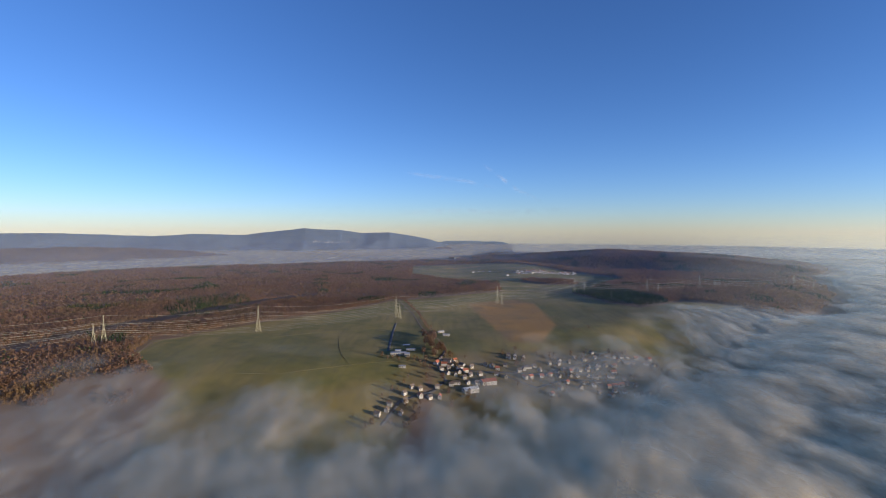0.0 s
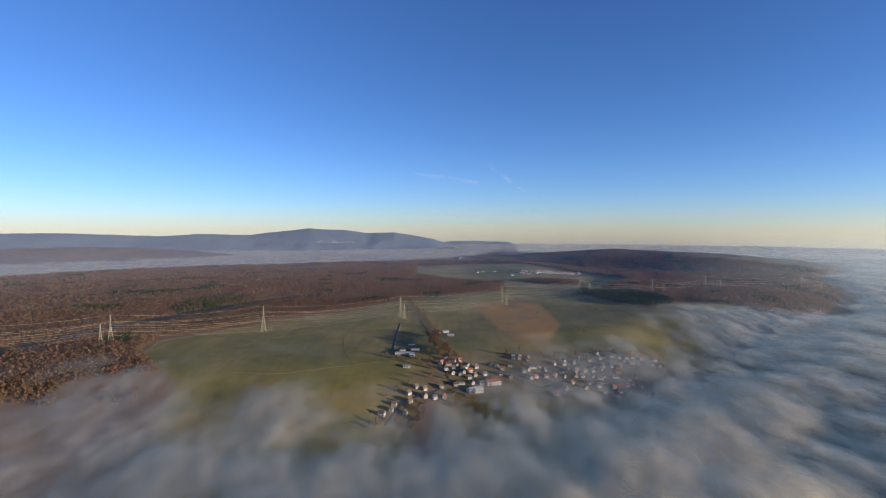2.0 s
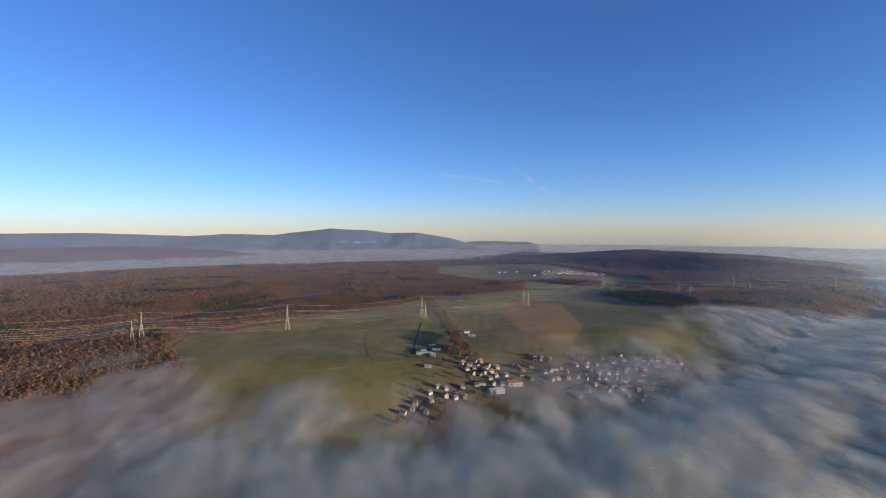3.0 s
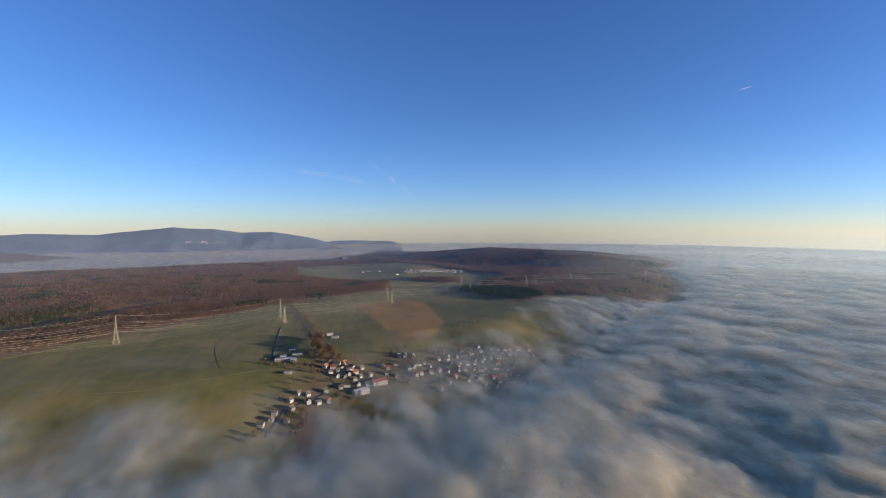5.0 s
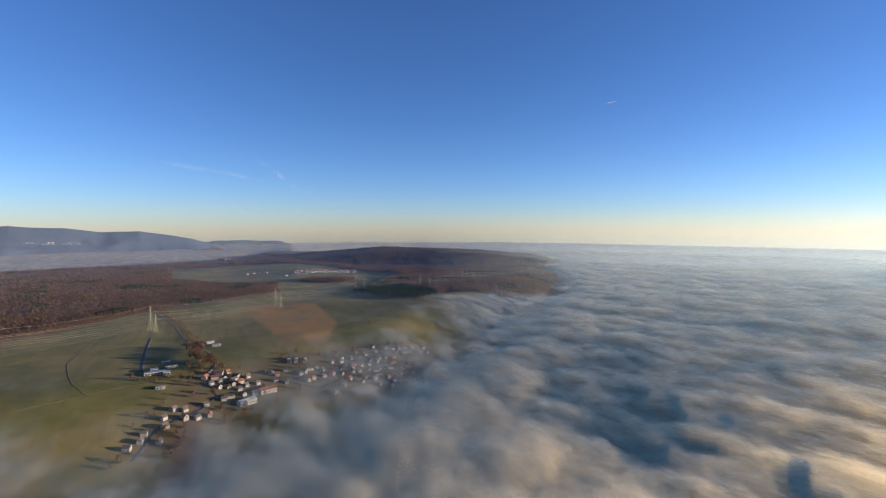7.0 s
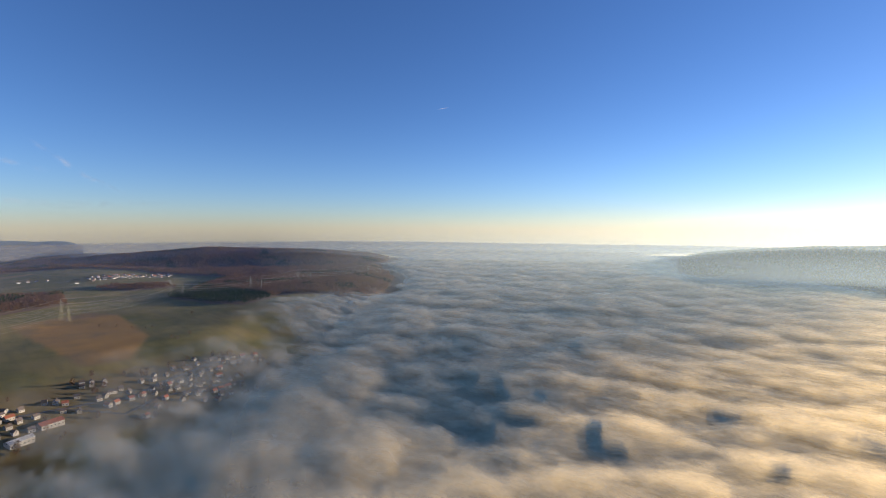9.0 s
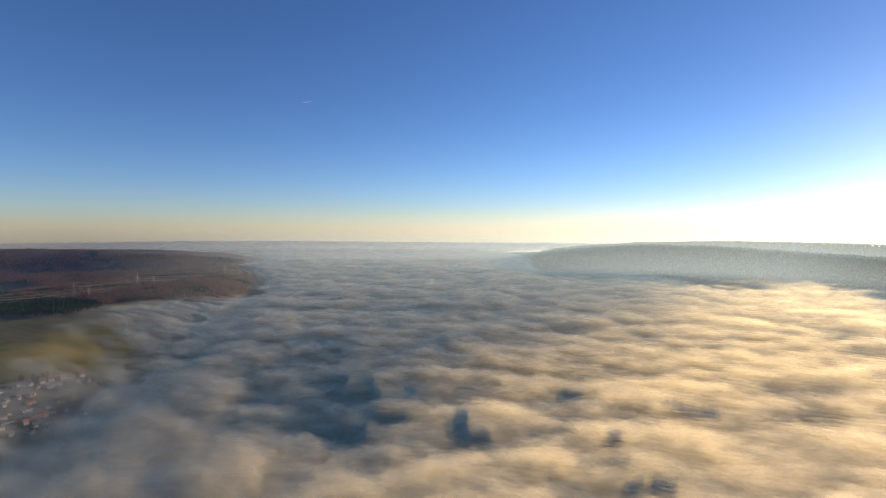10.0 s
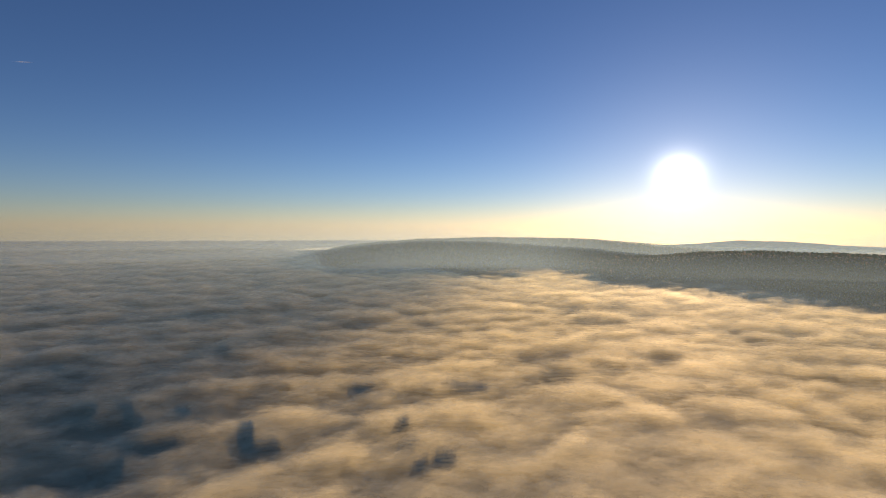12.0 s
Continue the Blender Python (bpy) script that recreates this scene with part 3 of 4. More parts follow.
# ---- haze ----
# Upright sheets ringed around the camera; the eastern ones are set to pale the ridges.
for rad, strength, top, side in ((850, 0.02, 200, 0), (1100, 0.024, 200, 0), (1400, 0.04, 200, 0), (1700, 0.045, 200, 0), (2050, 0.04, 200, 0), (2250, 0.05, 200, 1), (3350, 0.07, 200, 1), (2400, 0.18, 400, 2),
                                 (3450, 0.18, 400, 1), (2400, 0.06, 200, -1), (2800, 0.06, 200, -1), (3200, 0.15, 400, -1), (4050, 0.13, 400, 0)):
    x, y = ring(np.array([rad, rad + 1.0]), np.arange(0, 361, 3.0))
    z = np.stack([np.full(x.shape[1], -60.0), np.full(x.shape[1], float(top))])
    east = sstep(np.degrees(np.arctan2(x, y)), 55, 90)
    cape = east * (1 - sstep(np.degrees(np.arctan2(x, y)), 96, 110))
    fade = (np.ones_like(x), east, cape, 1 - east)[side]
    tagged(sheet("haze", x, y, z, haze_sheet_material(strength, float(top)), {"fade": fade}), "thin pale sheet around the camera that stands in for distant haze", "haze", kind="stuff")

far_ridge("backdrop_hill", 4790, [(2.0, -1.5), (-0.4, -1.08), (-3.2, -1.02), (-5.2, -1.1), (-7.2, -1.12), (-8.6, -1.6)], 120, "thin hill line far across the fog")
far_ridge("backdrop_hill", 4300, [(1.6, -2.2), (0.8, -1.85), (-0.6, -1.8), (-1.6, -2.2)], 60, "small dark wooded hump rising from the fog", FAR_WOOD)


# ---- helpers for things ----
def height_at(x, y):
    return float(land(np.array([float(x)]), np.array([float(y)]))[0])


def empty(name, label, category, group=""):
    return tagged(new(name), label, category, group)


def part(name, bm, mat, parent, label=""):
    me = bpy.data.meshes.new(name)
    bm.to_mesh(me)
    bm.free()
    me.materials.append(mat)
    ob = new(name, me)
    ob.parent = parent
    return tagged(ob, label) if label else ob


def box(bm, x0, x1, y0, y1, z0, z1):
    v = [bm.verts.new((x, y, z)) for z in (z0, z1) for x, y in ((x0, y0), (x1, y0), (x1, y1), (x0, y1))]
    for f in ((3, 2, 1, 0), (4, 5, 6, 7), (0, 1, 5, 4), (1, 2, 6, 5), (2, 3, 7, 6), (3, 0, 4, 7)):
        bm.faces.new([v[i] for i in f])


def bar(bm, p, q, w, sides=4, w2=None):
    """A straight member from p to q."""
    p, q = Vector(p), Vector(q)
    turn = (q - p).to_track_quat("Z", "Y").to_matrix()
    rings = []
    for c, r in ((p, w), (q, w if w2 is None else w2)):
        rings.append([bm.verts.new(c + turn @ Vector((math.cos(2 * math.pi * (k + 0.5) / sides) * r, math.sin(2 * math.pi * (k + 0.5) / sides) * r, 0))) for k in range(sides)])
    for k in range(sides):
        bm.faces.new([rings[0][k], rings[0][(k + 1) % sides], rings[1][(k + 1) % sides], rings[1][k]])
    bm.faces.new(rings[0][::-1])
    bm.faces.new(rings[1])


# ---- pylons and wires ----
def build_pylon(height, arms, wide, label):
    """A lattice pylon: four legs, cross bracing, cross-arms with hanging insulators."""
    thing = empty("pylon", label, "pylon", "pylons of the power line")

    def half(z):
        u = z / height
        return wide * (1 - u / 0.62) + 0.9 * (u / 0.62) if u < 0.62 else 0.9 - 0.6 * (u - 0.62) / 0.38
    levels = [0, 0.16, 0.3, 0.42, 0.52, 0.61, 0.69, 0.77, 0.85, 0.93, 1.0]
    for sx, sy in ((1, 1), (1, -1), (-1, 1), (-1, -1)):
        bm = bmesh.new()
        for a, b in zip(levels[:-1], levels[1:]):
            ha, hb = half(a * height), half(b * height)
            bar(bm, (sx * ha, sy * ha, a * height), (sx * hb, sy * hb, b * height), 0.18)
        part("leg", bm, STEEL, thing)
    bm = bmesh.new()
    for a, b in zip(levels[:-1], levels[1:]):
        ha, hb, za, zb = half(a * height), half(b * height), a * height, b * height
        for s in (1, -1):
            for p, q in ((1, -1), (-1, 1)):
                bar(bm, (p * ha, s * ha, za), (q * hb, s * hb, zb), 0.085, 3)
                bar(bm, (s * ha, p * ha, za), (s * hb, q * hb, zb), 0.085, 3)
        for c in ((1, 1, 1, -1), (1, -1, -1, -1), (-1, -1, -1, 1), (-1, 1, 1, 1)):
            bar(bm, (c[0] * hb, c[1] * hb, zb), (c[2] * hb, c[3] * hb, zb), 0.085, 3)
    part("bracing", bm, STEEL, thing)
    for z, reach in arms:
        bm = bmesh.new()
        h = half(z)
        for s in (1, -1):
            for k in (1, -1):
                bar(bm, (s * h, k * h, z), (s * reach, 0, z + 0.4), 0.2, 3)
                bar(bm, (s * h, k * h, z + 2.2), (s * reach, 0, z + 0.4), 0.15, 3)
            for u in (0.35, 0.68):
                bar(bm, (s * (h + u * (reach - h)), h * (1 - u), z), (s * (h + u * (reach - h)), -h * (1 - u), z + 1.2), 0.13, 3)
        arm = part("cross_arm", bm, STEEL, thing)
        for s in (1, -1):
            bm = bmesh.new()
            for k in range(6):
                bar(bm, (s * reach, 0, z + 0.3 - k * 0.5), (s * reach, 0, z - k * 0.5), 0.22, 6, 0.12)
            part("insulator", bm, GLASS, arm, "brown ceramic insulator string")
    for sx, sy in ((1, 1), (1, -1), (-1, 1), (-1, -1)):
        bm = bmesh.new()
        box(bm, sx * wide - 0.8, sx * wide + 0.8, sy * wide - 0.8, sy * wide + 0.8, -1.5, 0.5)
        part("footing", bm, TRACK, thing, "concrete footing")
    return thing


def power_line(spots, master, height, arms, radius, label):
    """Pylons on their spots, and the sagging wires that join their cross-arms."""
    turns = []
    for i, (x, y) in enumerate(spots):
        a, b = spots[max(i - 1, 0)], spots[min(i + 1, len(spots) - 1)]
        turns.append(math.atan2(b[1] - a[1], b[0] - a[0]) - math.pi / 2)
    feet = [height_at(x, y) for x, y in spots]
    for i, (x, y) in enumerate(spots):
        m = pose(x, y, feet[i], 0, 0, math.degrees(turns[i]))
        if i == 0:
            master.matrix_basis = m
        else:
            copy_thing(master, m)
    line = empty("power_line", label, "power line")
    tips = [(s * reach, z - 3.0) for z, reach in arms for s in (1, -1)] + [(0.0, height)]
    for off, up in tips:
        bm = bmesh.new()
        for i in range(len(spots) - 1):
            ends = [Vector((spots[k][0] + math.cos(turns[k]) * off, spots[k][1] + math.sin(turns[k]) * off, feet[k] + up)) for k in (i, i + 1)]
            sag = 0.03 * (ends[1] - ends[0]).length
            pts = [ends[0].lerp(ends[1], k / 14) - Vector((0, 0, 4 * sag * (k / 14) * (1 - k / 14))) for k in range(15)]
            for p, q in zip(pts[:-1], pts[1:]):
                bar(bm, p, q, radius, 3)
        part("wire", bm, WIRE, line)


ARMS_TALL, ARMS_SHORT = [(27.0, 8.5), (34.5, 11.0), (42.5, 7.5)], [(22.0, 6.5), (29.0, 8.5)]
LINE_TALL = [(-1042, 539), (-806, 686), (-596, 816), (-378, 952), (-115, 1145), (165, 1409), (476, 1681), (749, 1710), (1015, 1845), (1437, 1908), (1920, 1973)]
LINE_SHORT = [(-1060, 503), (-606, 805), (-104, 1123), (176, 1384), (505, 1661), (784, 1696), (1056, 1813), (1493, 1877)]
power_line(LINE_TALL, build_pylon(52.0, ARMS_TALL, 4.6, "tall grey steel lattice pylon standing on the meadow"), 52.0, ARMS_TALL, 0.115, "sagging pale wires of the high-voltage line")
power_line(LINE_SHORT, build_pylon(38.0, ARMS_SHORT, 3.6, "shorter grey lattice pylon beside the tall line"), 38.0, ARMS_SHORT, 0.08, "thin wires of the smaller power line")


# ---- lanes ----
def lane(name, pts, wide, mat, label):
    """A road draped over the land."""
    path = []
    for (x1, y1), (x2, y2) in zip(pts[:-1], pts[1:]):
        n = max(2, int(math.hypot(x2 - x1, y2 - y1) / 10))
        path += [(x1 + (x2 - x1) * k / n, y1 + (y2 - y1) * k / n) for k in range(n)]
    path.append(pts[-1])
    px, py = np.array(path, float).T
    tx, ty = np.gradient(px), np.gradient(py)
    ln = np.hypot(tx, ty)
    nx, ny = -ty / ln * wide / 2, tx / ln * wide / 2
    xs, ys = np.stack([px + nx * 1.15, px + nx, px - nx, px - nx * 1.15]), np.stack([py + ny * 1.15, py + ny, py - ny, py - ny * 1.15])
    zs = land(xs, ys) + 0.2
    zs[0] -= 0.5
    zs[-1] -= 0.5
    return tagged(sheet(name, xs[::-1], ys[::-1], zs[::-1], mat, {}), label, "road", kind="structure")


lane("road", [(-131, 1397), (-105, 1295), (-78, 1201), (-50, 1051), (-32, 986), (-8, 931), (5, 850)], 2.6, TRACK, "narrow grey lane from the wood to the village")
lane("road", [(-108, 1072), (-106, 989), (-104, 936), (-98, 835)], 5.0, ASPHALT, "dark asphalt drive beside the white hall")
lane("road", [(-520, 742), (-508, 771), (-528, 841), (-512, 870), (-484, 892), (-423, 995)], 1.9, TRACK, "pale gravel farm track along the forest edge")
lane("road", [(-194, 1148), (-200, 1030), (-205, 913), (-190, 850), (-173, 797), (-148, 749)], 1.2, MEADOW_TRACK, "faint earth track across the meadow")
lane("road", [(-118, 1029), (-261, 957), (-344, 900)], 1.4, MEADOW_TRACK, "faint earth track across the meadow")
lane("road", [(-329, 702), (-252, 705), (-120, 770), (-50, 790)], 1.6, MEADOW_TRACK, "earth track across the lower meadow")
lane("road", [(-80, 600), (-62, 653), (-15, 688), (5, 722), (-2, 750), (-10, 786), (5, 850)], 5.0, ASPHALT, "village street of grey asphalt")
lane("road", [(-2, 750), (26, 764), (85, 771), (168, 782), (248, 840), (307, 872), (392, 872)], 5.0, ASPHALT, "village street of grey asphalt")
lane("road", [(85, 771), (150, 738), (202, 774), (283, 791), (330, 792)], 4.5, ASPHALT, "village street of grey asphalt")
lane("road", [(144, 2316), (324, 2356), (570, 2371), (744, 2523)], 3.0, MEADOW_TRACK, "pale road to the far village")


# ---- houses ----
def build_house(wide, deep, eaves, pitch, roof_mat, label, group, chimney=True, floors=2, wall_mat=None):
    """A gabled house: walls, two roof slopes with overhang, windows, door and chimney."""
    wall_mat = wall_mat or DIMMED_PLASTER
    thing = empty("house", label, "house", group)
    w, d = wide / 2, deep / 2
    ridge = eaves + d * pitch
    bm = bmesh.new()
    low = [bm.verts.new(p) for p in ((-w, -d, -3), (w, -d, -3), (w, d, -3), (-w, d, -3))]
    top = [bm.verts.new(p) for p in ((-w, -d, eaves), (w, -d, eaves), (w, d, eaves), (-w, d, eaves))]
    g1, g2 = bm.verts.new((-w, 0, ridge)), bm.verts.new((w, 0, ridge))
    for f in ((low[0], low[1], top[1], top[0]), (low[2], low[3], top[3], top[2]), (low[1], low[2], top[2], g2, top[1]), (low[3], low[0], top[0], g1, top[3])):
        bm.faces.new(f)
    part("wall", bm, wall_mat, thing)
    o, th = 0.5, 0.25
    bm = bmesh.new()
    for s in (1, -1):
        e = (s * (d + o), eaves - o * pitch)
        quad = [(-w - o, e[0], e[1]), (w + o, e[0], e[1]), (w + o, 0, ridge), (-w - o, 0, ridge)]
        lo = [bm.verts.new((x, y, z + 0.04)) for x, y, z in quad]
        hi = [bm.verts.new((x, y, z + th)) for x, y, z in quad]
        bm.faces.new(lo)
        bm.faces.new(hi)
        for k in range(4):
            bm.faces.new([lo[k], lo[(k + 1) % 4], hi[(k + 1) % 4], hi[k]])
    bmesh.ops.recalc_face_normals(bm, faces=bm.faces)
    part("roof", bm, roof_mat, thing)
    n = max(2, int(wide / 3.5))
    for fl in range(floors):
        z = 1.0 + fl * 2.7
        if z + 1.3 > eaves:
            break
        for k in range(n):
            x = -w + wide * (k + 0.5) / n
            for s in (1, -1):
                bm = bmesh.new()
                box(bm, x - 0.6, x + 0.6, s * d - 0.06, s * d + 0.06, z, z + 1.3)
                part("window", bm, GLASS, thing)
    for s in (1, -1):
        bm = bmesh.new()
        box(bm, s * w - 0.06, s * w + 0.06, -0.8, 0.8, eaves - 0.4, eaves + 0.9)
        part("window", bm, GLASS, thing)
    bm = bmesh.new()
    box(bm, w - 0.05, w + 0.07, d * 0.4, d * 0.4 + 1.1, 0, 2.1)
    part("door", bm, DOOR, thing)
    if chimney:
        bm = bmesh.new()
        box(bm, w * 0.3 - 0.4, w * 0.3 + 0.4, 0.3, 1.0, ridge - 1.2, ridge + 1.0)
        part("chimney", bm, RED_TILE, thing, "brick chimney")
    return thing


NEAR, FAR = "houses of the foggy village", "houses of the far village"
MODELS = [
    build_house(9.5, 7.5, 4.6, 0.85, RED_TILE, "white plastered house with a red tiled gable roof", NEAR),
    build_house(9, 7.5, 4.4, 0.80, DARK_TILE, "white house with a dark tiled gable roof", NEAR),
    build_house(13, 8, 4.8, 0.75, RED_TILE, "long white house under a red tiled roof", NEAR),
    build_house(8, 8, 3.8, 1.0, DARK_TILE, "steep-gabled pale house with a dark roof", NEAR),
    build_house(15, 9, 3.8, 0.55, DARK_TILE, "low barn with pale walls and brown tiled roof", NEAR, False, 1),
]
rng = random.Random(11)
taken = []
used = [False] * len(MODELS)


def place_house(k, x, y, deg, models=MODELS, marks=used):
    m = pose(x, y, height_at(x, y), 0, 0, deg) @ Matrix.Diagonal((0.86, 0.86, 0.9, 1.0))
    if not marks[k]:
        models[k].matrix_basis = m
        marks[k] = True
        return models[k]
    return copy_thing(models[k], m)


def street(pts, gap, skip, near, back):
    for (x1, y1), (x2, y2) in zip(pts[:-1], pts[1:]):
        ln = math.hypot(x2 - x1, y2 - y1)
        ux, uy = (x2 - x1) / ln, (y2 - y1) / ln
        s = gap / 2
        while s < ln:
            for side in (1, -1):
                if rng.random() < skip:
                    continue
                off = side * rng.choice((rng.uniform(*near), rng.uniform(*near), rng.uniform(*back)))
                x, y = x1 + ux * s - uy * off + rng.uniform(-3, 3), y1 + uy * s + ux * off + rng.uniform(-3, 3)
                if any((x - a) ** 2 + (y - b) ** 2 < 11 ** 2 for a, b in taken):
                    continue
                taken.append((x, y))
                deg = math.degrees(math.atan2(uy, ux)) + rng.choice((0, 0, 90)) + rng.uniform(-8, 8)
                place_house(rng.choice((0, 1, 1, 1, 2, 3, 3, 4)), x, y, deg)
            s += gap


# the large hall first, so that the rows keep clear of it
HALL = build_house(24, 11, 4.8, 0.45, GREY_ROOF, "large white hall with a pale shallow gable roof", "village halls", False)
HALL.matrix_basis = pose(42, 700, height_at(42, 700), 0, 0, 25)
taken += [(42, 700), (30, 695), (56, 706)]
taken += [(68, 733), (82, 733)]
RED_HALL = build_house(24, 14, 4.6, 0.4, RED_TILE, "broad low hall under a red tiled roof", "village halls", False)
RED_HALL.matrix_basis = pose(72, 733, height_at(72, 733), 0, 0, 20)
street([(-74, 610), (-62, 653), (-42, 671), (-15, 688), (8, 690)], 13, 0.15, (8, 12), (15, 22))
street([(-12, 786), (13, 780), (40, 803)], 11, 0.05, (7, 9), (14, 20))
street([(-2, 750), (26, 764), (61, 778), (85, 771)], 11, 0.05, (7, 9), (14, 20))
street([(5, 722), (34, 727), (52, 734)], 11, 0.05, (7, 9), (14, 18))
street([(85, 771), (113, 768), (144, 779), (168, 782), (204, 815), (248, 840), (307, 872), (392, 872)], 13, 0.08, (8, 12), (16, 30))
street([(110, 836), (154, 830)], 14, 0.2, (6, 8), (12, 16))
street([(150, 738), (202, 774), (242, 784), (283, 791), (330, 792)], 13, 0.12, (8, 11), (15, 26))
street([(245, 748), (290, 768), (340, 770)], 14, 0.2, (8, 11), (14, 20))

FAR_MODELS = [
    build_house(11, 8, 4.8, 0.85, RED_TILE, "bright white house with a red roof in the far village", FAR, wall_mat=BRIGHT_PLASTER),
    build_house(10, 8, 4.4, 0.80, DARK_TILE, "white house with a dark roof in the far village", FAR, wall_mat=BRIGHT_PLASTER),
    build_house(15, 9, 5.0, 0.6, DARK_TILE, "large pale farmhouse in the far village", FAR, wall_mat=BRIGHT_PLASTER),
]
far_used = [False] * 3
spots = []
while len(spots) < 75:
    u, v = rng.random(), rng.gauss(0, 0.34)
    x, y = 375 + 330 * u + 20 * v, 2440 + 40 * u + 130 * v
    if abs(v) < 1 and all((x - a) ** 2 + (y - b) ** 2 > 15 ** 2 for a, b in spots):
        spots.append((x, y))
        place_house(rng.choice((0, 1, 1, 2)), x, y, rng.uniform(0, 180), FAR_MODELS, far_used)
for x, y, deg in ((165, 2520, 5), (195, 2535, 10), (222, 2545, 0), (255, 2530, 60), (320, 2300, 10)):
    place_house(2, x, y, deg, FAR_MODELS, far_used)

# white flat-roofed buildings beside the drive, and sheds at the farm
def build_block(size, label, category, roof_mat, name="building"):
    w, d, h = size[0] / 2, size[1] / 2, size[2]
    thing = empty(name, label, category)
    bm = bmesh.new()
    box(bm, -w, w, -d, d, -3, h)
    part("wall", bm, DIMMED_PLASTER, thing)
    bm = bmesh.new()
    box(bm, -w - 0.4, w + 0.4, -d - 0.4, d + 0.4, h, h + 0.45)
    bmesh.ops.bevel(bm, geom=bm.edges[:], offset=0.1, segments=1, affect="EDGES")
    part("roof", bm, roof_mat, thing)
    for k in range(int(size[0] / 4)):
        for s in (1, -1):
            bm = bmesh.new()
            box(bm, -w + 1.2 + k * 4, -w + 3.4 + k * 4, s * d - 0.05, s * d + 0.08, 0.9, h - 0.6)
            part("window", bm, GLASS, thing)
    bm = bmesh.new()
    box(bm, w - 0.05, w + 0.08, -0.8, 0.8, 0, 2.2)
    part("door", bm, DOOR, thing)
    return thing


for size, x, y, deg, label in (((27, 9, 4), -78, 815, 4, "long white flat-roofed hall beside the drive"), ((9, 13, 4.2), -62, 810, 4, "white flat-roofed wing of the hall"), ((10, 10, 4), -80, 830, 5, "small white pavilion behind the hall"), ((16, 5, 3), -58, 842, 15, "low white shed behind the hall"), ((12, 5, 2.6), -68, 876, 10, "low pale carport beyond the hall"), ((11, 6, 3), -66, 755, -5, "small pale shed below the hall")):
    build_block(size, label, "building", GREY_ROOF).matrix_basis = pose(x, y, height_at(x, y), 0, 0, deg)
SHED = build_house(13, 7, 3.2, 0.4, GREY_ROOF, "grey-roofed farm shed beside the lane", "farm sheds", False, 1)
SHED.matrix_basis = pose(-19, 982, height_at(-19, 982), 0, 0, 100)
copy_thing(SHED, pose(-4, 994, height_at(-4, 994), 0, 0, 20))
copy_thing(SHED, pose(7, 965, height_at(7, 965), 0, 0, -10))


# ---- single trees ----
def build_tree(tall, wide, low, clumps, seed, label, group, leaf=None):
    """A bare-limbed autumn tree: tapered trunk with limbs, and a loose crown of leaf clumps."""
    r = random.Random(seed)
    thing = empty("tree", label, "tree", group)
    bm = bmesh.new()
    bar(bm, (0, 0, -0.5), (0.1 * tall * r.uniform(-0.3, 0.3), 0, tall * 0.55), tall * 0.024, 6, tall * 0.012)
    for k in range(6):
        a, z = k * 1.05 + r.random(), tall * r.uniform(low, 0.55)
        bar(bm, (0, 0, z), (math.cos(a) * wide * 0.35, math.sin(a) * wide * 0.35, z + tall * r.uniform(0.15, 0.3)), tall * 0.010, 4, tall * 0.003)
    part("trunk", bm, BARK, thing)
    bm = bmesh.new()
    for k in range(clumps):
        u = r.random()
        z = tall * (low + (1 - low) * u)
        rad = wide / 2 * math.sqrt(max(0.06, 1 - ((u - 0.42) / 0.6) ** 2)) * math.sqrt(r.random() * 0.85 + 0.15)
        a = r.uniform(0, 2 * math.pi)
        c = Vector((math.cos(a) * rad, math.sin(a) * rad, z))
        n = Vector((math.cos(a) + r.gauss(0, 0.5), math.sin(a) + r.gauss(0, 0.5), r.gauss(0.4, 0.5))).normalized()
        e1 = n.orthogonal().normalized()
        e2 = n.cross(e1)
        q = tall * 0.055 * r.uniform(0.6, 1.4)
        bm.faces.new([bm.verts.new(c + e1 * (math.cos(t + r.uniform(-0.4, 0.4)) * q) + e2 * (math.sin(t) * q * 0.8)) for t in (0, 1.3, 2.5, 3.8, 5.0)])
    part("crown", bm, leaf or BROWN_LEAF, thing)
    return thing


TREES = [build_tree(15, 10, 0.3, 150, 1, "russet broadleaf tree with a loose crown", "trees along the lane"),
         build_tree(11, 8, 0.22, 120, 2, "small brown garden tree between the houses", "trees in the village"),
         build_tree(17, 8, 0.42, 130, 3, "tall bare-trunked tree at the forest edge", "trees at the forest edge"),
         build_tree(6, 8, 0.10, 100, 4, "low round orange-brown bush in the meadow", "bushes")]
tree_used = [False] * 4


def place_tree(k, x, y, scale):
    m = pose(x, y, height_at(x, y) - 0.2, 0, 0, rng.uniform(0, 360))
    if not tree_used[k]:
        TREES[k].matrix_basis = m
        tree_used[k] = True
        return
    ob = copy_thing(TREES[k], m)
    ob.scale = (scale, scale, scale * rng.uniform(0.9, 1.15))


def along(pts, gap):
    for (x1, y1), (x2, y2) in zip(pts[:-1], pts[1:]):
        ln = math.hypot(x2 - x1, y2 - y1)
        for k in range(int(ln / gap)):
            u = (k + rng.random()) * gap / ln
            yield x1 + (x2 - x1) * u, y1 + (y2 - y1) * u


for x, y in along([(-122, 1410), (-66, 1205), (-38, 1045), (-22, 985)], 4.4):
    place_tree(3 if rng.random() < 0.75 else 1, x + rng.uniform(0, 5), y, rng.uniform(0.5, 0.9))
for x, y in along([(-42, 975), (-15, 925), (-30, 880), (5, 840), (-35, 830)], 6):
    place_tree(0, x + rng.uniform(-9, 9), y + rng.uniform(-12, 12), rng.uniform(0.7, 1.1))
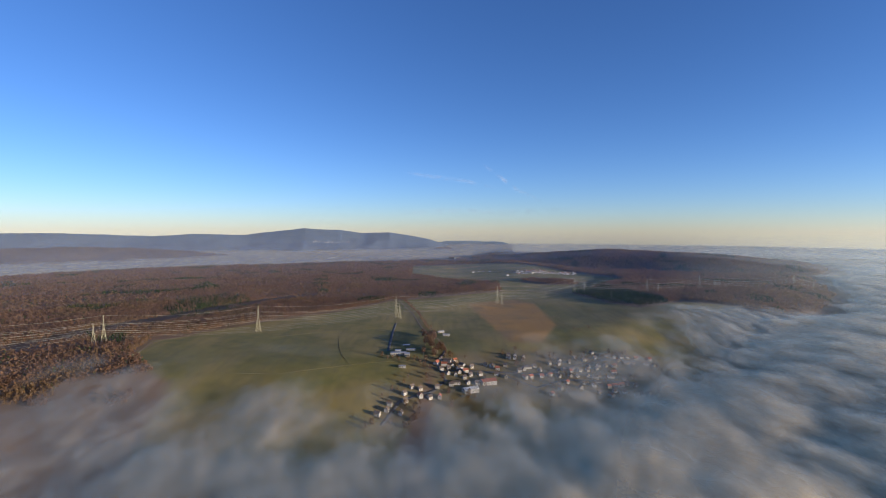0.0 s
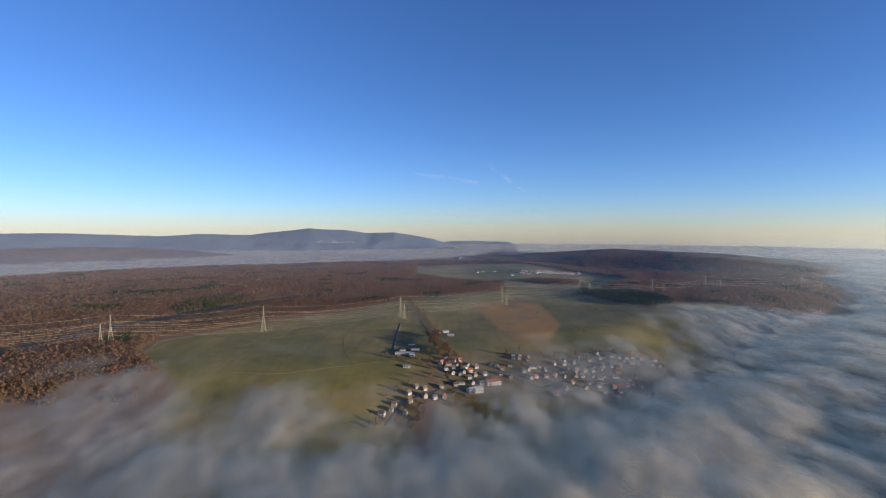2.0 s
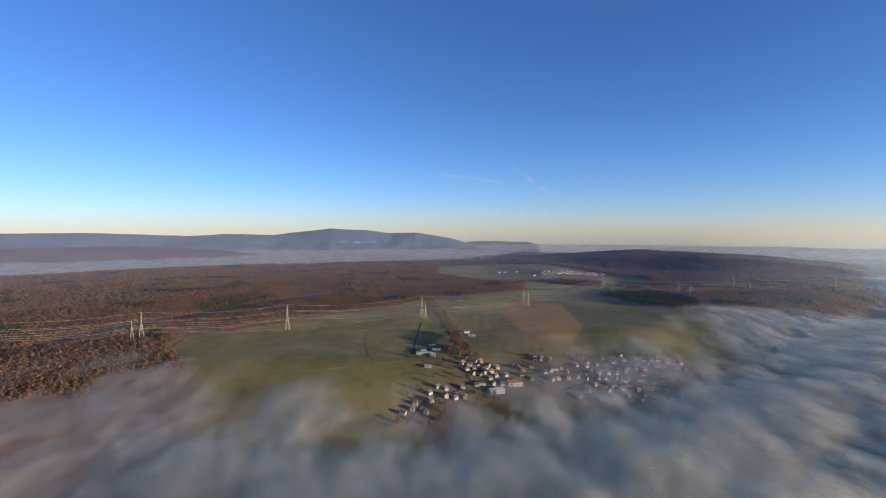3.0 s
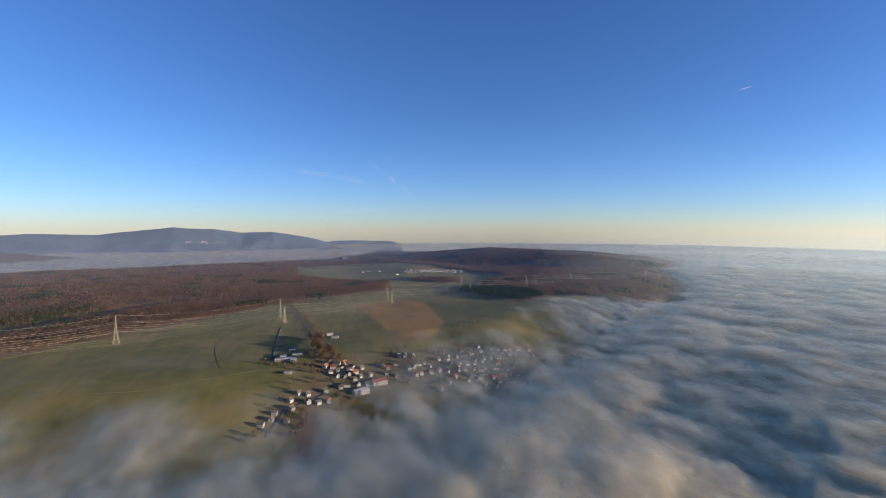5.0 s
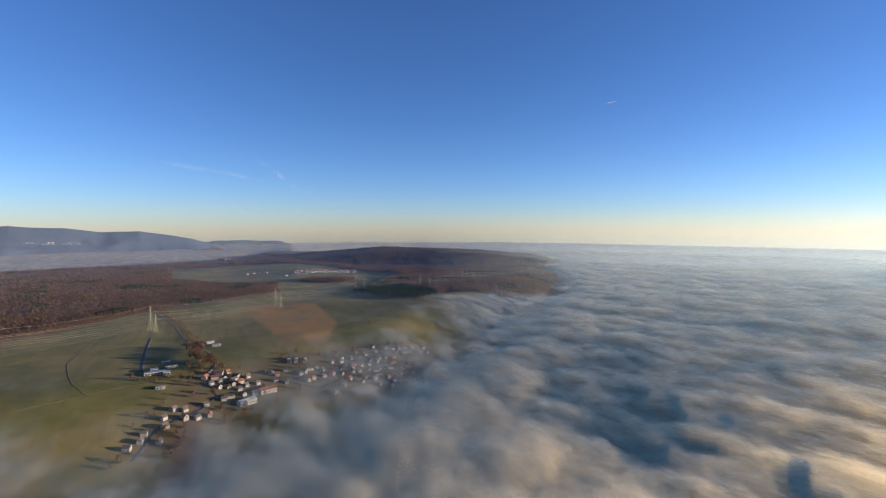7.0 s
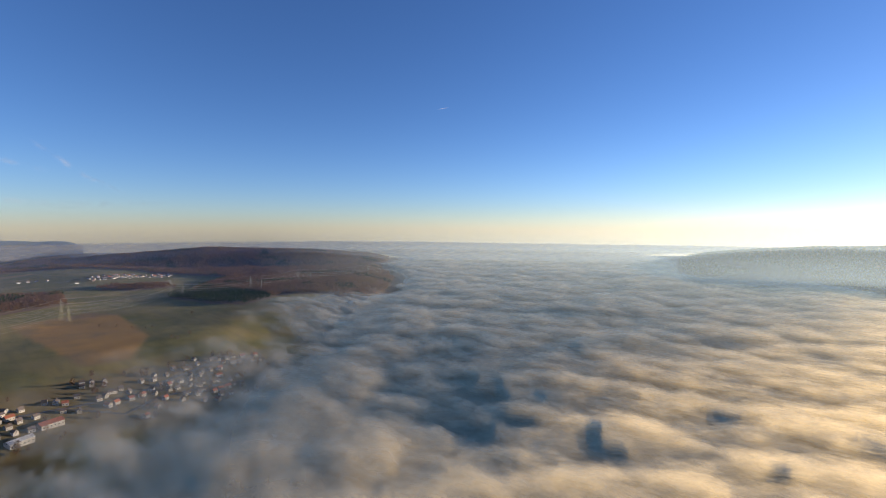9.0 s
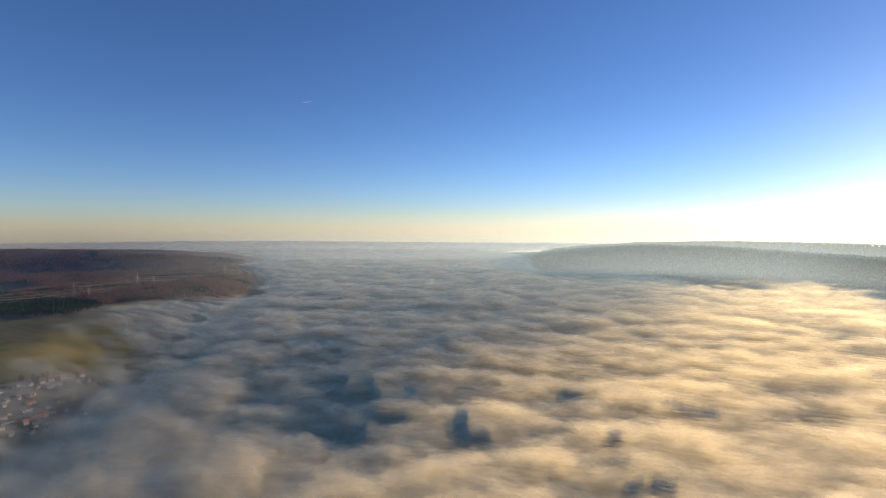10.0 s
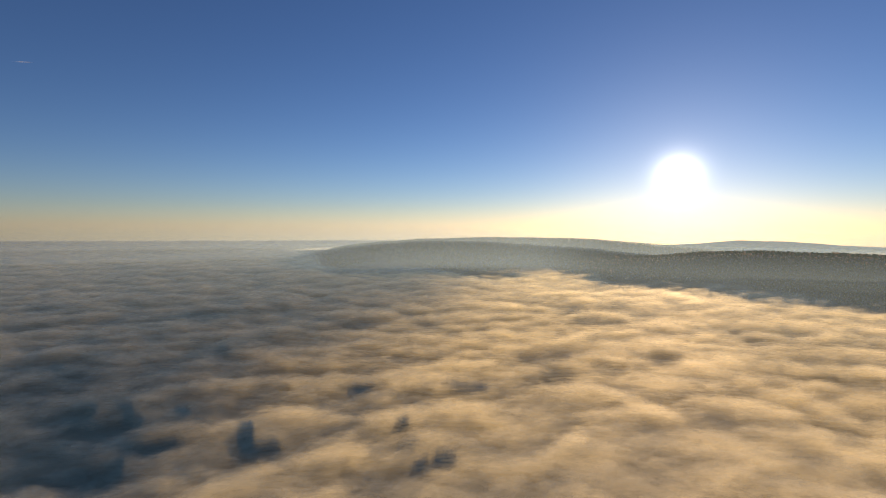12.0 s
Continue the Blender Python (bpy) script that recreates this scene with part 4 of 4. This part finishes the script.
for x, y in along([(-490, 930), (-415, 1040), (-322, 1155), (-210, 1312), (-152, 1425)], 8.5):
    place_tree(2, x - rng.uniform(-2, 9), y + rng.uniform(-2, 9), rng.uniform(0.85, 1.1))
for x, y in along([(-110, 800), (-60, 785), (-30, 800)], 9):
    place_tree(1, x, y + rng.uniform(-6, 6), rng.uniform(0.6, 1.0))
for x, y in ((240, 1240), (262, 1205), (280, 1172), (295, 1180), (412, 1290), (292, 1035), (300, 1025), (330, 1050), (215, 1270), (-60, 1405), (-50, 1408), (-40, 1411), (-30, 1414)):
    place_tree(3, x, y, rng.uniform(0.6, 1.3))
gardens = 0
while gardens < 100:
    x, y = rng.uniform(-100, 400), rng.uniform(590, 900)
    if any((x - a) ** 2 + (y - b) ** 2 < 9 ** 2 for a, b in taken) or not any((x - a) ** 2 + (y - b) ** 2 < 32 ** 2 for a, b in taken):
        continue
    gardens += 1
    place_tree(1, x, y, rng.uniform(0.5, 1.1))

# ---- far details ----
mast = empty("radio_tower", "tiny radio tower on the mountain top", "tower")
bm = bmesh.new()
bar(bm, (0, 0, -8), (0, 0, 10), 4.0, 8, 3.2)
part("tower_shaft", bm, DIMMED_PLASTER, mast)
bm = bmesh.new()
bar(bm, (0, 0, 10), (0, 0, 26), 1.2, 6, 0.4)
part("antenna", bm, STEEL, mast)
mast.matrix_basis = pose(-1325, 4500, 246, 0, 0, 0)


# ---- thin clouds and vapour trails ----
def vapour_material():
    m, t, out = material("vapour")
    dif, tra = add(t, "ShaderNodeBsdfDiffuse", Color=(0.9, 0.9, 0.92, 1)), add(t, "ShaderNodeBsdfTranslucent", Color=(0.9, 0.9, 0.92, 1))
    mx = add(t, "ShaderNodeMixShader", Fac=0.5)
    t.links.new(dif.outputs[0], mx.inputs[1])
    t.links.new(tra.outputs[0], mx.inputs[2])
    n = smooth_range(t, noise_tex(t, 0.012, 5.0, 0.65), 0.38, 0.72)
    clear = t.nodes.new("ShaderNodeBsdfTransparent")
    m3 = t.nodes.new("ShaderNodeMixShader")
    t.links.new(maths(t, "MULTIPLY", n, attribute(t, "fade")), m3.inputs[0])
    t.links.new(clear.outputs[0], m3.inputs[1])
    t.links.new(mx.outputs[0], m3.inputs[2])
    t.links.new(m3.outputs[0], out.inputs[0])
    return m


VAPOUR = vapour_material()


def vapour(name, path, wide, dense, label, r=4300.0):
    """A soft streak across the sky through points given by yaw and height angle."""
    n = 40
    ks = np.linspace(0, len(path) - 1, n)
    yaw = np.radians(np.interp(ks, range(len(path)), [p[0] for p in path]))
    up = np.radians(np.interp(ks, range(len(path)), [p[1] for p in path]))
    across = np.array([-1.0, -0.45, 0.0, 0.45, 1.0])
    soft = np.array([0.0, 0.6, 1.0, 0.6, 0.0])
    ends = np.sin(np.linspace(0, np.pi, n)) ** 0.6
    x = np.stack([-np.sin(yaw) * np.cos(up) * r] * 5)
    y = np.stack([np.cos(yaw) * np.cos(up) * r] * 5)
    z = EYE + np.sin(up)[None] * r + across[:, None] * wide * (0.6 + 0.4 * ends)[None]
    ob = sheet(name, x, y, z, VAPOUR, {"fade": (soft[:, None] * ends[None] * dense).ravel()})
    return tagged(ob, label, "cloud", kind="stuff")


vapour("thin_cloud", [(4.5, 7.2), (1.0, 6.7), (-3.0, 6.2), (-6.5, 5.4)], 26, 0.22, "faint white cirrus streak in the blue sky")
vapour("thin_cloud", [(-4.8, 8.2), (-7.0, 6.6), (-9.0, 5.0), (-12.0, 3.7)], 30, 0.25, "faint white cirrus streak in the blue sky")
vapour("thin_cloud", [(6.0, 2.2), (0.0, 2.6), (-8.0, 2.4), (-16.0, 2.8)], 40, 0.14, "faint pale cloud veil over the horizon")
vapour("contrail", [(-45.0, 14.2), (-46.8, 14.5)], 5, 0.6, "short bright vapour trail high in the sky")

# far town on the mountain slope
for k in range(42):
    yaw, r = radians(11.3 + 4.2 * rng.random()), 4150 + 60 * rng.random()
    x, y = -math.sin(yaw) * r, math.cos(yaw) * r
    copy_thing(FAR_MODELS[rng.choice((0, 1, 2))], pose(x, y, EYE + r * math.tan(radians(-1.18 + rng.uniform(-0.12, 0.12))), 0, 0, rng.uniform(0, 180))).scale = (0.38, 0.38, 0.38)
